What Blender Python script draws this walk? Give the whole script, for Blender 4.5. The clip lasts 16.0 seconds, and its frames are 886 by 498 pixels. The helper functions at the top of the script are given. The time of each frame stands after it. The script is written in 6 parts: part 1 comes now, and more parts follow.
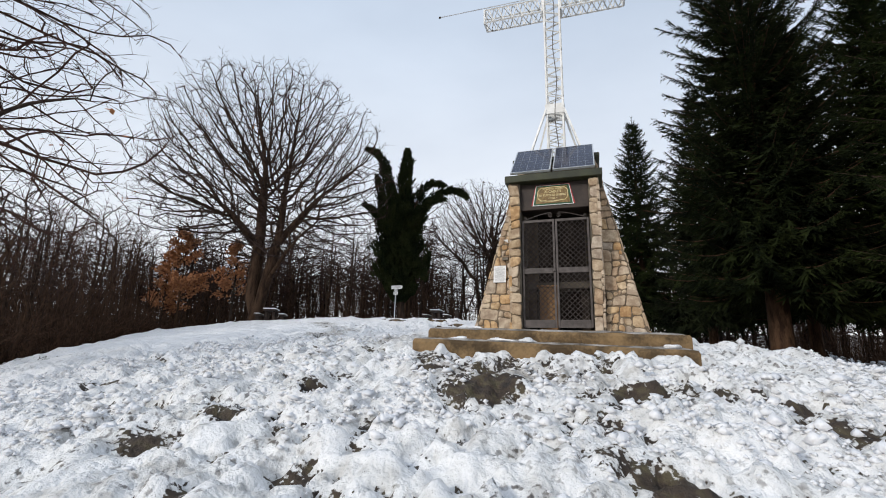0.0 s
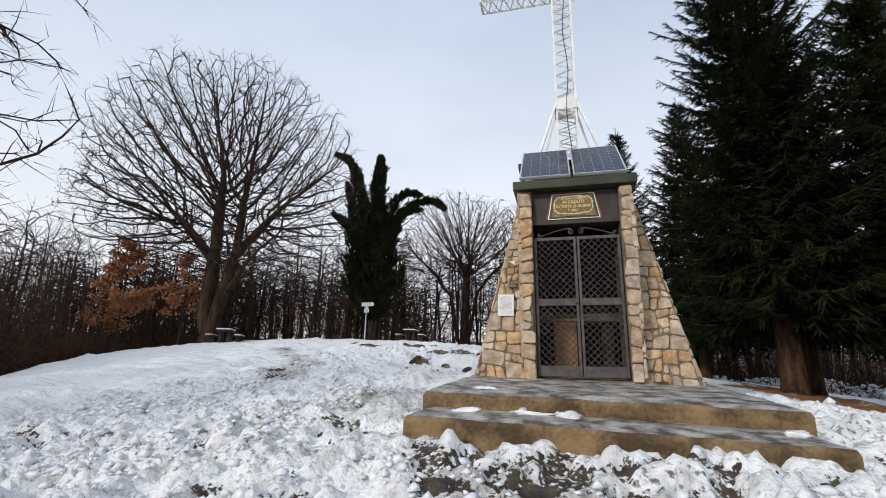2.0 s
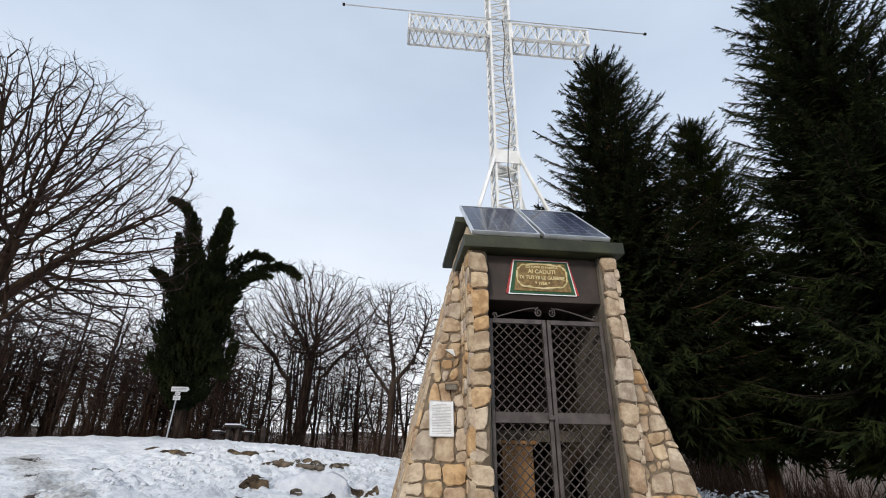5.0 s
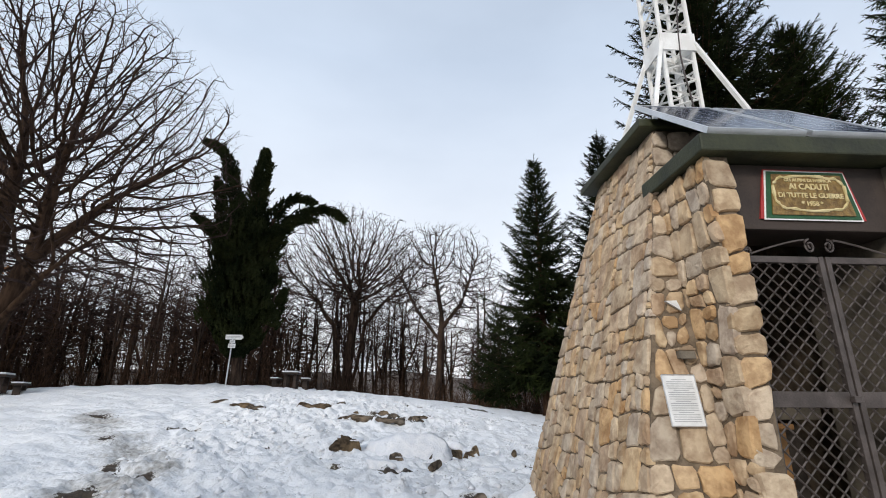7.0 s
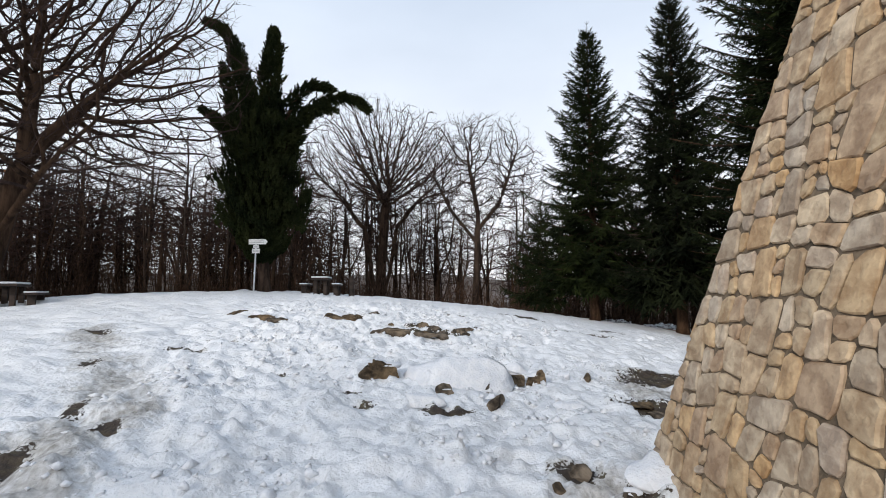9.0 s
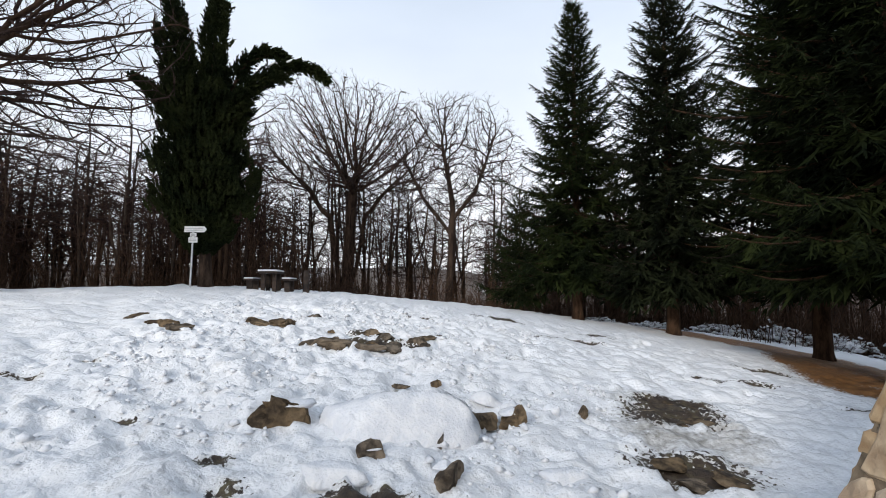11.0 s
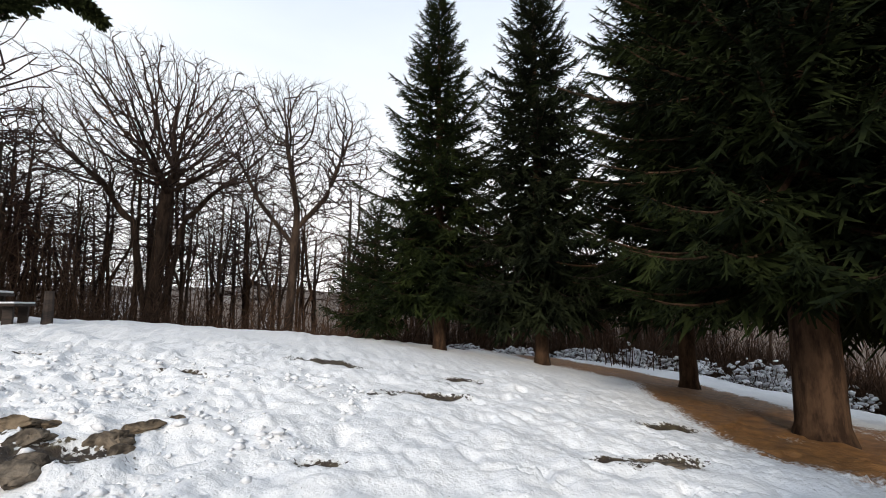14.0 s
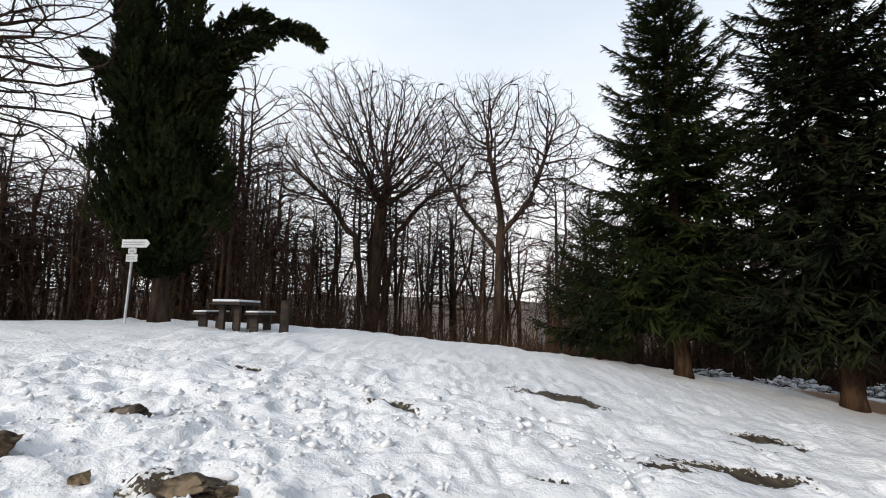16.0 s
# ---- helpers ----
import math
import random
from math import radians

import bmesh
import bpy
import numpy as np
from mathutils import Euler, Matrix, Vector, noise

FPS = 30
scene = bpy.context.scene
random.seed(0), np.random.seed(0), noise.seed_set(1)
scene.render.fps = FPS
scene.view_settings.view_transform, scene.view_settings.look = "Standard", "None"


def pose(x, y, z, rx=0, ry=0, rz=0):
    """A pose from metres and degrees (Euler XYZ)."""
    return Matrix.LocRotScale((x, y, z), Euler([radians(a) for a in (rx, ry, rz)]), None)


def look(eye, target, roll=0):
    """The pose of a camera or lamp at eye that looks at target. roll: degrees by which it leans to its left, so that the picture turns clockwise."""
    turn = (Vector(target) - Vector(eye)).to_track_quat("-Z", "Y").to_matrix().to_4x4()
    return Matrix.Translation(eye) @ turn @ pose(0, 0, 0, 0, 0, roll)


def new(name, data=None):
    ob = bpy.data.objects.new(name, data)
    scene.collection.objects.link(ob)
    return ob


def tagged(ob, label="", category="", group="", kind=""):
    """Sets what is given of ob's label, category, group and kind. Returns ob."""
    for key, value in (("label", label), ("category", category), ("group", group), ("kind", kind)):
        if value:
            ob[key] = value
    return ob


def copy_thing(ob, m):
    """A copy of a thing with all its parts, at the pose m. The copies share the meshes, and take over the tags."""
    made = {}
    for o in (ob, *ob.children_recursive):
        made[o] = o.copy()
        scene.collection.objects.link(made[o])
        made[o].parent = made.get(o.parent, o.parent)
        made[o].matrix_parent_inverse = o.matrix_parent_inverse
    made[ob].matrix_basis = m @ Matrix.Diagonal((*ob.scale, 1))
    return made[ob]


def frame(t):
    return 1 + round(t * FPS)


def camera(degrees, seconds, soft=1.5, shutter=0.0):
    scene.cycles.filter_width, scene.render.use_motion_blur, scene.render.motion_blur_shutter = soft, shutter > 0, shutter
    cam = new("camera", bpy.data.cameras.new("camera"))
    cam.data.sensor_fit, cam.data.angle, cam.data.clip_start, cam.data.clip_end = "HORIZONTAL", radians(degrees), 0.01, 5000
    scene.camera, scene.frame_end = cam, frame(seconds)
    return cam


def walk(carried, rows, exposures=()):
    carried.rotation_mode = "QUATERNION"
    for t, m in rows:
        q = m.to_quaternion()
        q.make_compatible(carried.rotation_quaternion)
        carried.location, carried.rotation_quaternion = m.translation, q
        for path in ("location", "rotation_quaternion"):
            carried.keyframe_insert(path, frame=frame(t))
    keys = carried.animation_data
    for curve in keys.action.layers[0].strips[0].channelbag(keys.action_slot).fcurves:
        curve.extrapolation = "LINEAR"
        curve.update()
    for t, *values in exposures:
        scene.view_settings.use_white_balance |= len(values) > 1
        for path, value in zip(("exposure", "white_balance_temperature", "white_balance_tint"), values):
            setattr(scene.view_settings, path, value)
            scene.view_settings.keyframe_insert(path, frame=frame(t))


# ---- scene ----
cam = camera(87.0, 16.0, 1.0)
PATH = [
    (0, (-0.023, -0.087, 1.477), (-0.628, 1.774, 1.894), 1.0),
    (0.5, (-0.264, 0.327, 1.63), (-0.831, 2.197, 2.057), 0.8),
    (1, (-0.57, 0.685, 1.731), (-1.106, 2.566, 2.15), 0.7),
    (1.5, (-0.74, 1.113, 1.86), (-1.251, 2.998, 2.286), 0.8),
    (2, (-0.873, 1.511, 2.034), (-1.351, 3.397, 2.499), 0.8),
    (2.5, (-1.189, 1.855, 2.129), (-1.586, 3.748, 2.64), 0.7),
    (3, (-1.364, 2.313, 2.204), (-1.631, 4.203, 2.801), 0.8),
    (3.5, (-1.486, 2.671, 2.353), (-1.563, 4.54, 3.06), 0.7),
    (3.7, (-1.557, 2.792, 2.377), (-1.563, 4.647, 3.126), 0.6),
    (5.8, (-2.558, 4.31, 2.704), (-2.365, 6.127, 3.516), 0.7),
    (6, (-2.695, 4.459, 2.766), (-2.51, 6.292, 3.545), 0.6),
    (6.5, (-3.08, 4.771, 2.815), (-2.925, 6.646, 3.496), 0.5),
    (7, (-3.346, 5.2, 2.875), (-3.254, 7.112, 3.456), 0.4),
    (7.5, (-3.494, 5.726, 2.961), (-3.427, 7.663, 3.455), 0.4),
    (8, (-3.626, 6.271, 2.982), (-3.588, 8.234, 3.359), 0.1),
    (8.5, (-3.611, 6.814, 3.009), (-3.625, 8.799, 3.253), 0.0),
    (8.7, (-3.599, 7.031, 3.028), (-3.632, 9.021, 3.226), 0.0),
    (10.8, (-3.311, 9.114, 3.151), (-3.297, 11.109, 3.295), 0.1),
    (11, (-3.227, 9.342, 3.14), (-3.17, 11.336, 3.29), 0.2),
    (11.5, (-3.095, 9.92, 3.172), (-2.872, 11.901, 3.341), 0.3),
    (12, (-2.99, 10.513, 3.179), (-2.579, 12.462, 3.352), 0.2),
    (12.5, (-2.781, 11.071, 3.161), (-2.229, 12.983, 3.358), 0.1),
    (13, (-2.603, 11.505, 3.233), (-1.949, 13.384, 3.439), 0.0),
    (13.5, (-2.365, 11.976, 3.267), (-1.693, 13.847, 3.485), -0.2),
    (14, (-2.104, 12.43, 3.268), (-1.502, 14.322, 3.503), -0.1),
    (14.5, (-2.093, 13.008, 3.218), (-1.602, 14.93, 3.466), -0.1),
    (15, (-2.139, 13.58, 3.26), (-1.824, 15.54, 3.503), 0.4),
    (15.5, (-2.175, 13.971, 3.321), (-2.079, 15.952, 3.582), 0.6),
    (16, (-2.398, 14.385, 3.362), (-2.611, 16.356, 3.631), 0.8),
]
walk(cam, [(t, look(eye, target, roll)) for t, eye, target, roll in PATH],
     exposures=((0, -0.1, 6500, 10), (3.5, -0.05, 6450, 10), (8, 0.0, 6450, 10), (11, 0.08, 6450, 10), (13, 0.15, 6700, 10), (14.5, 0.32, 6850, 10), (15.5, 0.25, 6850, 10), (16, 0.18, 6800, 10)))


# ---- world, sun ----
world = bpy.data.worlds.new("sky")
scene.world = world
world.use_nodes = True
wn, wl = world.node_tree.nodes, world.node_tree.links
wn.clear()
w_sky = wn.new("ShaderNodeTexSky")
w_sky.sky_type, w_sky.sun_disc = "NISHITA", False
w_sky.sun_elevation, w_sky.sun_rotation = radians(25), radians(211)
w_sky.air_density, w_sky.dust_density = 1.0, 1.2
w_co = wn.new("ShaderNodeTexCoord")
w_map = wn.new("ShaderNodeMapping")
w_map.inputs["Scale"].default_value = (1.0, 1.0, 2.6)
w_noise = wn.new("ShaderNodeTexNoise")
w_noise.inputs["Scale"].default_value, w_noise.inputs["Detail"].default_value = 1.5, 5
w_sep = wn.new("ShaderNodeSeparateXYZ")
w_low = wn.new("ShaderNodeMapRange")
for k, v in zip(("From Min", "From Max", "To Min", "To Max"), (0.0, 0.8, 1.0, 0.7)):
    w_low.inputs[k].default_value = v
w_add = wn.new("ShaderNodeMath")
w_add.operation = "MULTIPLY_ADD"
w_add.inputs[1].default_value = 0.5
w_add.use_clamp = True
w_sub = wn.new("ShaderNodeMath")
w_sub.operation = "SUBTRACT"
w_sub.inputs[1].default_value = 0.25
w_mix = wn.new("ShaderNodeMix")
w_mix.data_type = "RGBA"
w_tone = wn.new("ShaderNodeValToRGB")
w_tone.color_ramp.elements[0].position, w_tone.color_ramp.elements[1].position = 0.02, 0.62
w_tone.color_ramp.elements[0].color, w_tone.color_ramp.elements[1].color = (0.99, 0.99, 1.0, 1), (0.725, 0.83, 0.98, 1)
w_gain = wn.new("ShaderNodeMix")
w_gain.data_type, w_gain.blend_type = "RGBA", "MULTIPLY"
w_gain.inputs["Factor"].default_value = 1.0
w_gain.inputs["B"].default_value = (11.0, 11.0, 11.0, 1)
w_gain.clamp_result = False
w_bg = wn.new("ShaderNodeBackground")
w_bg.inputs["Strength"].default_value = 0.10
w_out = wn.new("ShaderNodeOutputWorld")
wl.new(w_co.outputs["Generated"], w_map.inputs["Vector"])
wl.new(w_map.outputs["Vector"], w_noise.inputs["Vector"])
wl.new(w_co.outputs["Generated"], w_sep.inputs[0])
wl.new(w_sep.outputs["Z"], w_low.inputs["Value"])
wl.new(w_noise.outputs["Fac"], w_add.inputs[0])
wl.new(w_low.outputs["Result"], w_sub.inputs[0])
wl.new(w_sub.outputs[0], w_add.inputs[2])
wl.new(w_add.outputs[0], w_mix.inputs["Factor"])
wl.new(w_sep.outputs["Z"], w_tone.inputs["Fac"])
wl.new(w_tone.outputs["Color"], w_gain.inputs["A"])
wl.new(w_gain.outputs["Result"], w_mix.inputs["B"])
wl.new(w_sky.outputs["Color"], w_mix.inputs["A"])
wl.new(w_mix.outputs["Result"], w_bg.inputs["Color"])
wl.new(w_bg.outputs[0], w_out.inputs[0])

sun = new("sun", bpy.data.lights.new("sun", "SUN"))
sun.data.energy, sun.data.angle, sun.data.color = 2.1, radians(10), (1.0, 0.94, 0.86)
sun.matrix_world = look((-13.0, -22.0, 11.8), (0, 0, 0))


# ---- materials ----
def mat(name, a, b, scale=4.0, rough=0.8, bump=0.3, fine=40.0, metal=0.0, spread=0.0, dist=0.02, stretch=(1, 1, 1)):
    """Two tones mixed by a coarse and a fine noise, with relief; spread varies the tone from object to object."""
    m = bpy.data.materials.new(name)
    m.use_nodes = True
    n, l = m.node_tree.nodes, m.node_tree.links
    p = n["Principled BSDF"]
    co = n.new("ShaderNodeTexCoord")
    mp = n.new("ShaderNodeMapping")
    mp.inputs["Scale"].default_value = stretch
    l.new(co.outputs["Object"], mp.inputs["Vector"])
    n1, n2 = n.new("ShaderNodeTexNoise"), n.new("ShaderNodeTexNoise")
    n1.inputs["Scale"].default_value, n2.inputs["Scale"].default_value = scale, fine
    n1.inputs["Detail"].default_value, n2.inputs["Detail"].default_value = 5, 4
    for q in (n1, n2):
        l.new(mp.outputs["Vector"], q.inputs["Vector"])
    mx = n.new("ShaderNodeMath")
    mx.operation = "MULTIPLY_ADD"
    mx.inputs[1].default_value = 0.45
    l.new(n2.outputs["Fac"], mx.inputs[0])
    sc = n.new("ShaderNodeMath")
    sc.operation = "MULTIPLY_ADD"
    sc.inputs[1].default_value, sc.inputs[2].default_value = 1.3, -0.38
    l.new(n1.outputs["Fac"], sc.inputs[0])
    l.new(sc.outputs[0], mx.inputs[2])
    ramp = n.new("ShaderNodeValToRGB")
    ramp.color_ramp.elements[0].position, ramp.color_ramp.elements[1].position = 0.33, 0.68
    ramp.color_ramp.elements[0].color, ramp.color_ramp.elements[1].color = (*a, 1), (*b, 1)
    l.new(mx.outputs[0], ramp.inputs["Fac"])
    last = ramp.outputs["Color"]
    if spread:
        info = n.new("ShaderNodeObjectInfo")
        hsv = n.new("ShaderNodeHueSaturation")
        r1 = n.new("ShaderNodeMapRange")
        r1.inputs["To Min"].default_value, r1.inputs["To Max"].default_value = 1 - spread, 1 + spread
        l.new(info.outputs["Random"], r1.inputs["Value"])
        l.new(r1.outputs["Result"], hsv.inputs["Value"])
        wob = n.new("ShaderNodeMath")
        wob.operation = "MULTIPLY"
        wob.inputs[1].default_value = 7.31
        fr = n.new("ShaderNodeMath")
        fr.operation = "FRACT"
        r2 = n.new("ShaderNodeMapRange")
        r2.inputs["To Min"].default_value, r2.inputs["To Max"].default_value = 0.75, 1.25
        l.new(info.outputs["Random"], wob.inputs[0])
        l.new(wob.outputs[0], fr.inputs[0])
        l.new(fr.outputs[0], r2.inputs["Value"])
        l.new(r2.outputs["Result"], hsv.inputs["Saturation"])
        l.new(last, hsv.inputs["Color"])
        last = hsv.outputs["Color"]
    l.new(last, p.inputs["Base Color"])
    p.inputs["Roughness"].default_value, p.inputs["Metallic"].default_value = rough, metal
    if rough > 0.88:
        p.inputs["Specular IOR Level"].default_value = 0.12
    if bump:
        bp = n.new("ShaderNodeBump")
        bp.inputs["Strength"].default_value, bp.inputs["Distance"].default_value = bump, dist
        l.new(mx.outputs[0], bp.inputs["Height"])
        l.new(bp.outputs["Normal"], p.inputs["Normal"])
    return m


M_STONE = mat("rubble_stone", (0.30, 0.215, 0.14), (0.51, 0.405, 0.285), 8, 0.85, 0.9, 30, spread=0.12, dist=0.02)
M_MORTAR = mat("mortar", (0.11, 0.085, 0.06), (0.22, 0.17, 0.12), 9, 0.95, 0.6, 60)
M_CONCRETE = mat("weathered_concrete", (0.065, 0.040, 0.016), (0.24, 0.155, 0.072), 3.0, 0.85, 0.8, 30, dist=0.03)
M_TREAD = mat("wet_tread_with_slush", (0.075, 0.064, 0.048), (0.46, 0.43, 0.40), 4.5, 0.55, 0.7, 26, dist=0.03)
M_BROWN = mat("brown_metal_paint", (0.026, 0.018, 0.014), (0.046, 0.032, 0.025), 5, 0.7, 0.15, 60)
M_JAMB = mat("brown_plaster", (0.10, 0.085, 0.065), (0.17, 0.145, 0.11), 5, 0.85, 0.4, 50)
M_GATE = mat("iron_gate_paint", (0.048, 0.038, 0.034), (0.088, 0.072, 0.066), 8, 0.55, 0.2, 80)
M_ROOF = mat("green_sheet_metal", (0.014, 0.017, 0.006), (0.034, 0.038, 0.014), 4, 0.6, 0.3, 50)
M_WHITE = mat("white_steel_paint", (0.70, 0.69, 0.66), (0.84, 0.84, 0.82), 5, 0.5, 0.1, 60)
M_ALU = mat("aluminium", (0.62, 0.63, 0.64), (0.75, 0.76, 0.77), 5, 0.35, 0.05, 60, metal=0.8)
M_CELL = mat("solar_cell", (0.010, 0.014, 0.035), (0.018, 0.026, 0.06), 7, 0.12, 0.0, 60)
M_CELL.node_tree.nodes["Principled BSDF"].inputs["Specular IOR Level"].default_value = 0.22
M_LINE = mat("cell_line", (0.20, 0.22, 0.26), (0.28, 0.30, 0.34), 7, 0.3, 0.0, 60)
M_BARK = mat("bark", (0.022, 0.014, 0.010), (0.065, 0.042, 0.029), 5, 0.9, 0.8, 30, spread=0.25, stretch=(1, 1, 0.25))
M_TWIG = mat("twig_bark", (0.026, 0.016, 0.013), (0.070, 0.042, 0.034), 3, 0.9, 0.0, 30, spread=0.25)
M_SPRUCEBARK = mat("spruce_bark", (0.025, 0.014, 0.009), (0.080, 0.046, 0.027), 7, 0.95, 0.9, 35, stretch=(1, 1, 0.3))
M_NEEDLE = mat("spruce_needles", (0.005, 0.009, 0.003), (0.022, 0.030, 0.008), 1.2, 0.95, 0.0, 14, spread=0.15)
M_CYPRESS = mat("cypress_needles", (0.008, 0.013, 0.004), (0.028, 0.034, 0.010), 1.0, 0.95, 0.0, 12)
M_DRYLEAF = mat("dry_leaf", (0.20, 0.075, 0.028), (0.38, 0.16, 0.06), 6, 0.8, 0.0, 30)
M_ROCK = mat("field_rock", (0.042, 0.033, 0.025), (0.19, 0.145, 0.10), 5, 0.9, 1.0, 24, spread=0.2, dist=0.03)
M_SNOW = mat("fresh_snow", (0.70, 0.715, 0.75), (0.82, 0.82, 0.83), 7, 0.6, 0.7, 40, dist=0.03)
M_WOOD = mat("weathered_wood", (0.018, 0.012, 0.009), (0.052, 0.034, 0.025), 6, 0.85, 0.5, 40, stretch=(0.3, 1, 1))
M_CRATE = mat("orange_wood", (0.22, 0.105, 0.035), (0.36, 0.19, 0.07), 5, 0.6, 0.2, 30, stretch=(1, 1, 0.2))
M_PAPER = mat("notice_sheet", (0.66, 0.66, 0.65), (0.78, 0.78, 0.77), 8, 0.35, 0.0, 40)
M_INK = mat("grey_print", (0.36, 0.36, 0.36), (0.46, 0.46, 0.46), 8, 0.6, 0.0, 40)
M_GOLD = mat("gold_paint", (0.52, 0.42, 0.19), (0.74, 0.63, 0.36), 9, 0.45, 0.1, 60)
M_GREEN = mat("green_paint", (0.008, 0.055, 0.018), (0.016, 0.09, 0.03), 9, 0.5, 0.05, 60)
M_RED = mat("red_paint", (0.32, 0.02, 0.02), (0.45, 0.04, 0.035), 9, 0.5, 0.05, 60)
M_PLAQUE = mat("brown_gold_plaque", (0.13, 0.075, 0.02), (0.26, 0.165, 0.05), 30, 0.5, 0.4, 90)
# chapel plaster, with the dimness of the unlit interior put into its base colour
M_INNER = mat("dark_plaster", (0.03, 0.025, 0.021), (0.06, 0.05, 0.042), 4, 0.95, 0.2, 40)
M_BRAMBLE = mat("bramble", (0.034, 0.020, 0.013), (0.092, 0.052, 0.032), 5, 0.9, 0.0, 30)


def tint_stones(m):
    """Gives each stone its own tone: grey-cream, buff, ochre or brown."""
    n, l = m.node_tree.nodes, m.node_tree.links
    p = n["Principled BSDF"]
    info = n.new("ShaderNodeObjectInfo")
    tone = n.new("ShaderNodeValToRGB")
    stops = ((0.0, (1.0, 1.0, 1.0)), (0.25, (1.12, 1.12, 1.12)), (0.45, (0.98, 0.94, 0.88)), (0.62, (1.18, 1.17, 1.13)), (0.78, (1.08, 0.92, 0.70)), (0.88, (0.84, 0.76, 0.70)), (1.0, (1.06, 1.05, 1.04)))
    while len(tone.color_ramp.elements) < len(stops):
        tone.color_ramp.elements.new(0.5)
    for e, (at, c) in zip(tone.color_ramp.elements, stops):
        e.position, e.color = at, (*c, 1)
    mul = n.new("ShaderNodeMix")
    mul.data_type, mul.blend_type = "RGBA", "MULTIPLY"
    mul.inputs["Factor"].default_value = 1.0
    l.new(info.outputs["Random"], tone.inputs["Fac"])
    l.new(p.inputs["Base Color"].links[0].from_socket, mul.inputs["A"])
    l.new(tone.outputs["Color"], mul.inputs["B"])
    l.new(mul.outputs["Result"], p.inputs["Base Color"])


tint_stones(M_STONE)


def ground_material():
    m = bpy.data.materials.new("snowy_ground")
    m.use_nodes = True
    n, l = m.node_tree.nodes, m.node_tree.links
    p = n["Principled BSDF"]
    geo = n.new("ShaderNodeNewGeometry")

    def noisy(scale, detail=5):
        q = n.new("ShaderNodeTexNoise")
        q.inputs["Scale"].default_value, q.inputs["Detail"].default_value = scale, detail
        l.new(geo.outputs["Position"], q.inputs["Vector"])
        return q.outputs["Fac"]

    def ramp(fac, *stops):
        r = n.new("ShaderNodeValToRGB")
        while len(r.color_ramp.elements) < len(stops):
            r.color_ramp.elements.new(0.5)
        for e, (at, c) in zip(r.color_ramp.elements, stops):
            e.position, e.color = at, (*c, 1)
        l.new(fac, r.inputs["Fac"])
        return r.outputs["Color"]

    def mix(f, a, b):
        x = n.new("ShaderNodeMix")
        x.data_type = "RGBA"
        for s, v in (("Factor", f), ("A", a), ("B", b)):
            l.new(v, x.inputs[s])
        return x.outputs["Result"]

    def attr(name):
        a = n.new("ShaderNodeAttribute")
        a.attribute_name = name
        return a.outputs["Fac"]

    def edge(a, wob, lo, hi, gain=0.8):
        s = n.new("ShaderNodeMath")
        s.operation = "MULTIPLY_ADD"
        s.inputs[1].default_value = gain
        l.new(wob, s.inputs[0])
        l.new(a, s.inputs[2])
        r = n.new("ShaderNodeMapRange")
        r.inputs["From Min"].default_value, r.inputs["From Max"].default_value = lo + 0.15, hi + 0.15
        l.new(s.outputs[0], r.inputs["Value"])
        return r.outputs["Result"]

    def crumbs(scale):
        q = n.new("ShaderNodeTexVoronoi")
        q.feature = "SMOOTH_F1"
        q.inputs["Scale"].default_value, q.inputs["Smoothness"].default_value = scale, 0.35
        w = n.new("ShaderNodeVectorMath")
        w.operation = "MULTIPLY_ADD"
        w.inputs[1].default_value = (0.06, 0.06, 0.06)
        wob3 = n.new("ShaderNodeTexNoise")
        wob3.inputs["Scale"].default_value = scale * 0.8
        l.new(geo.outputs["Position"], wob3.inputs["Vector"])
        l.new(wob3.outputs["Color"], w.inputs[0])
        l.new(geo.outputs["Position"], w.inputs[2])
        l.new(w.outputs[0], q.inputs["Vector"])
        return q.outputs["Distance"]

    clean = ramp(noisy(3.0), (0.3, (0.73, 0.745, 0.775)), (0.7, (0.82, 0.822, 0.83)))
    worn = ramp(noisy(5.0, 8), (0.32, (0.48, 0.47, 0.45)), (0.44, (0.70, 0.70, 0.69)), (0.58, (0.82, 0.82, 0.82)))
    snow = mix(attr("trod"), clean, worn)
    mud = ramp(noisy(9.0, 8), (0.3, (0.014, 0.009, 0.006)), (0.5, (0.045, 0.029, 0.017)), (0.7, (0.085, 0.070, 0.034)))
    slush = ramp(noisy(14.0, 6), (0.3, (0.26, 0.245, 0.22)), (0.7, (0.62, 0.61, 0.60)))
    duff = ramp(noisy(6.0, 8), (0.3, (0.13, 0.055, 0.016)), (0.7, (0.28, 0.135, 0.045)))
    leaf = ramp(noisy(5.0, 8), (0.3, (0.035, 0.023, 0.015)), (0.6, (0.095, 0.062, 0.04)), (0.75, (0.10, 0.074, 0.058)))
    wob = noisy(17.0, 6)
    c = mix(edge(attr("slush"), wob, 0.55, 0.95), snow, slush)
    grit = n.new("ShaderNodeMath")
    grit.operation = "MULTIPLY"
    l.new(attr("trod"), grit.inputs[0])
    g_r = n.new("ShaderNodeMapRange")
    g_r.inputs["From Min"].default_value, g_r.inputs["From Max"].default_value = 0.55, 0.64
    l.new(noisy(16.0, 10), g_r.inputs["Value"])
    g_p = n.new("ShaderNodeMapRange")
    g_p.inputs["From Min"].default_value, g_p.inputs["From Max"].default_value = 0.40, 0.60
    l.new(noisy(1.5, 4), g_p.inputs["Value"])
    g_m = n.new("ShaderNodeMath")
    g_m.operation = "MULTIPLY"
    l.new(g_r.outputs["Result"], g_m.inputs[0])
    l.new(g_p.outputs["Result"], g_m.inputs[1])
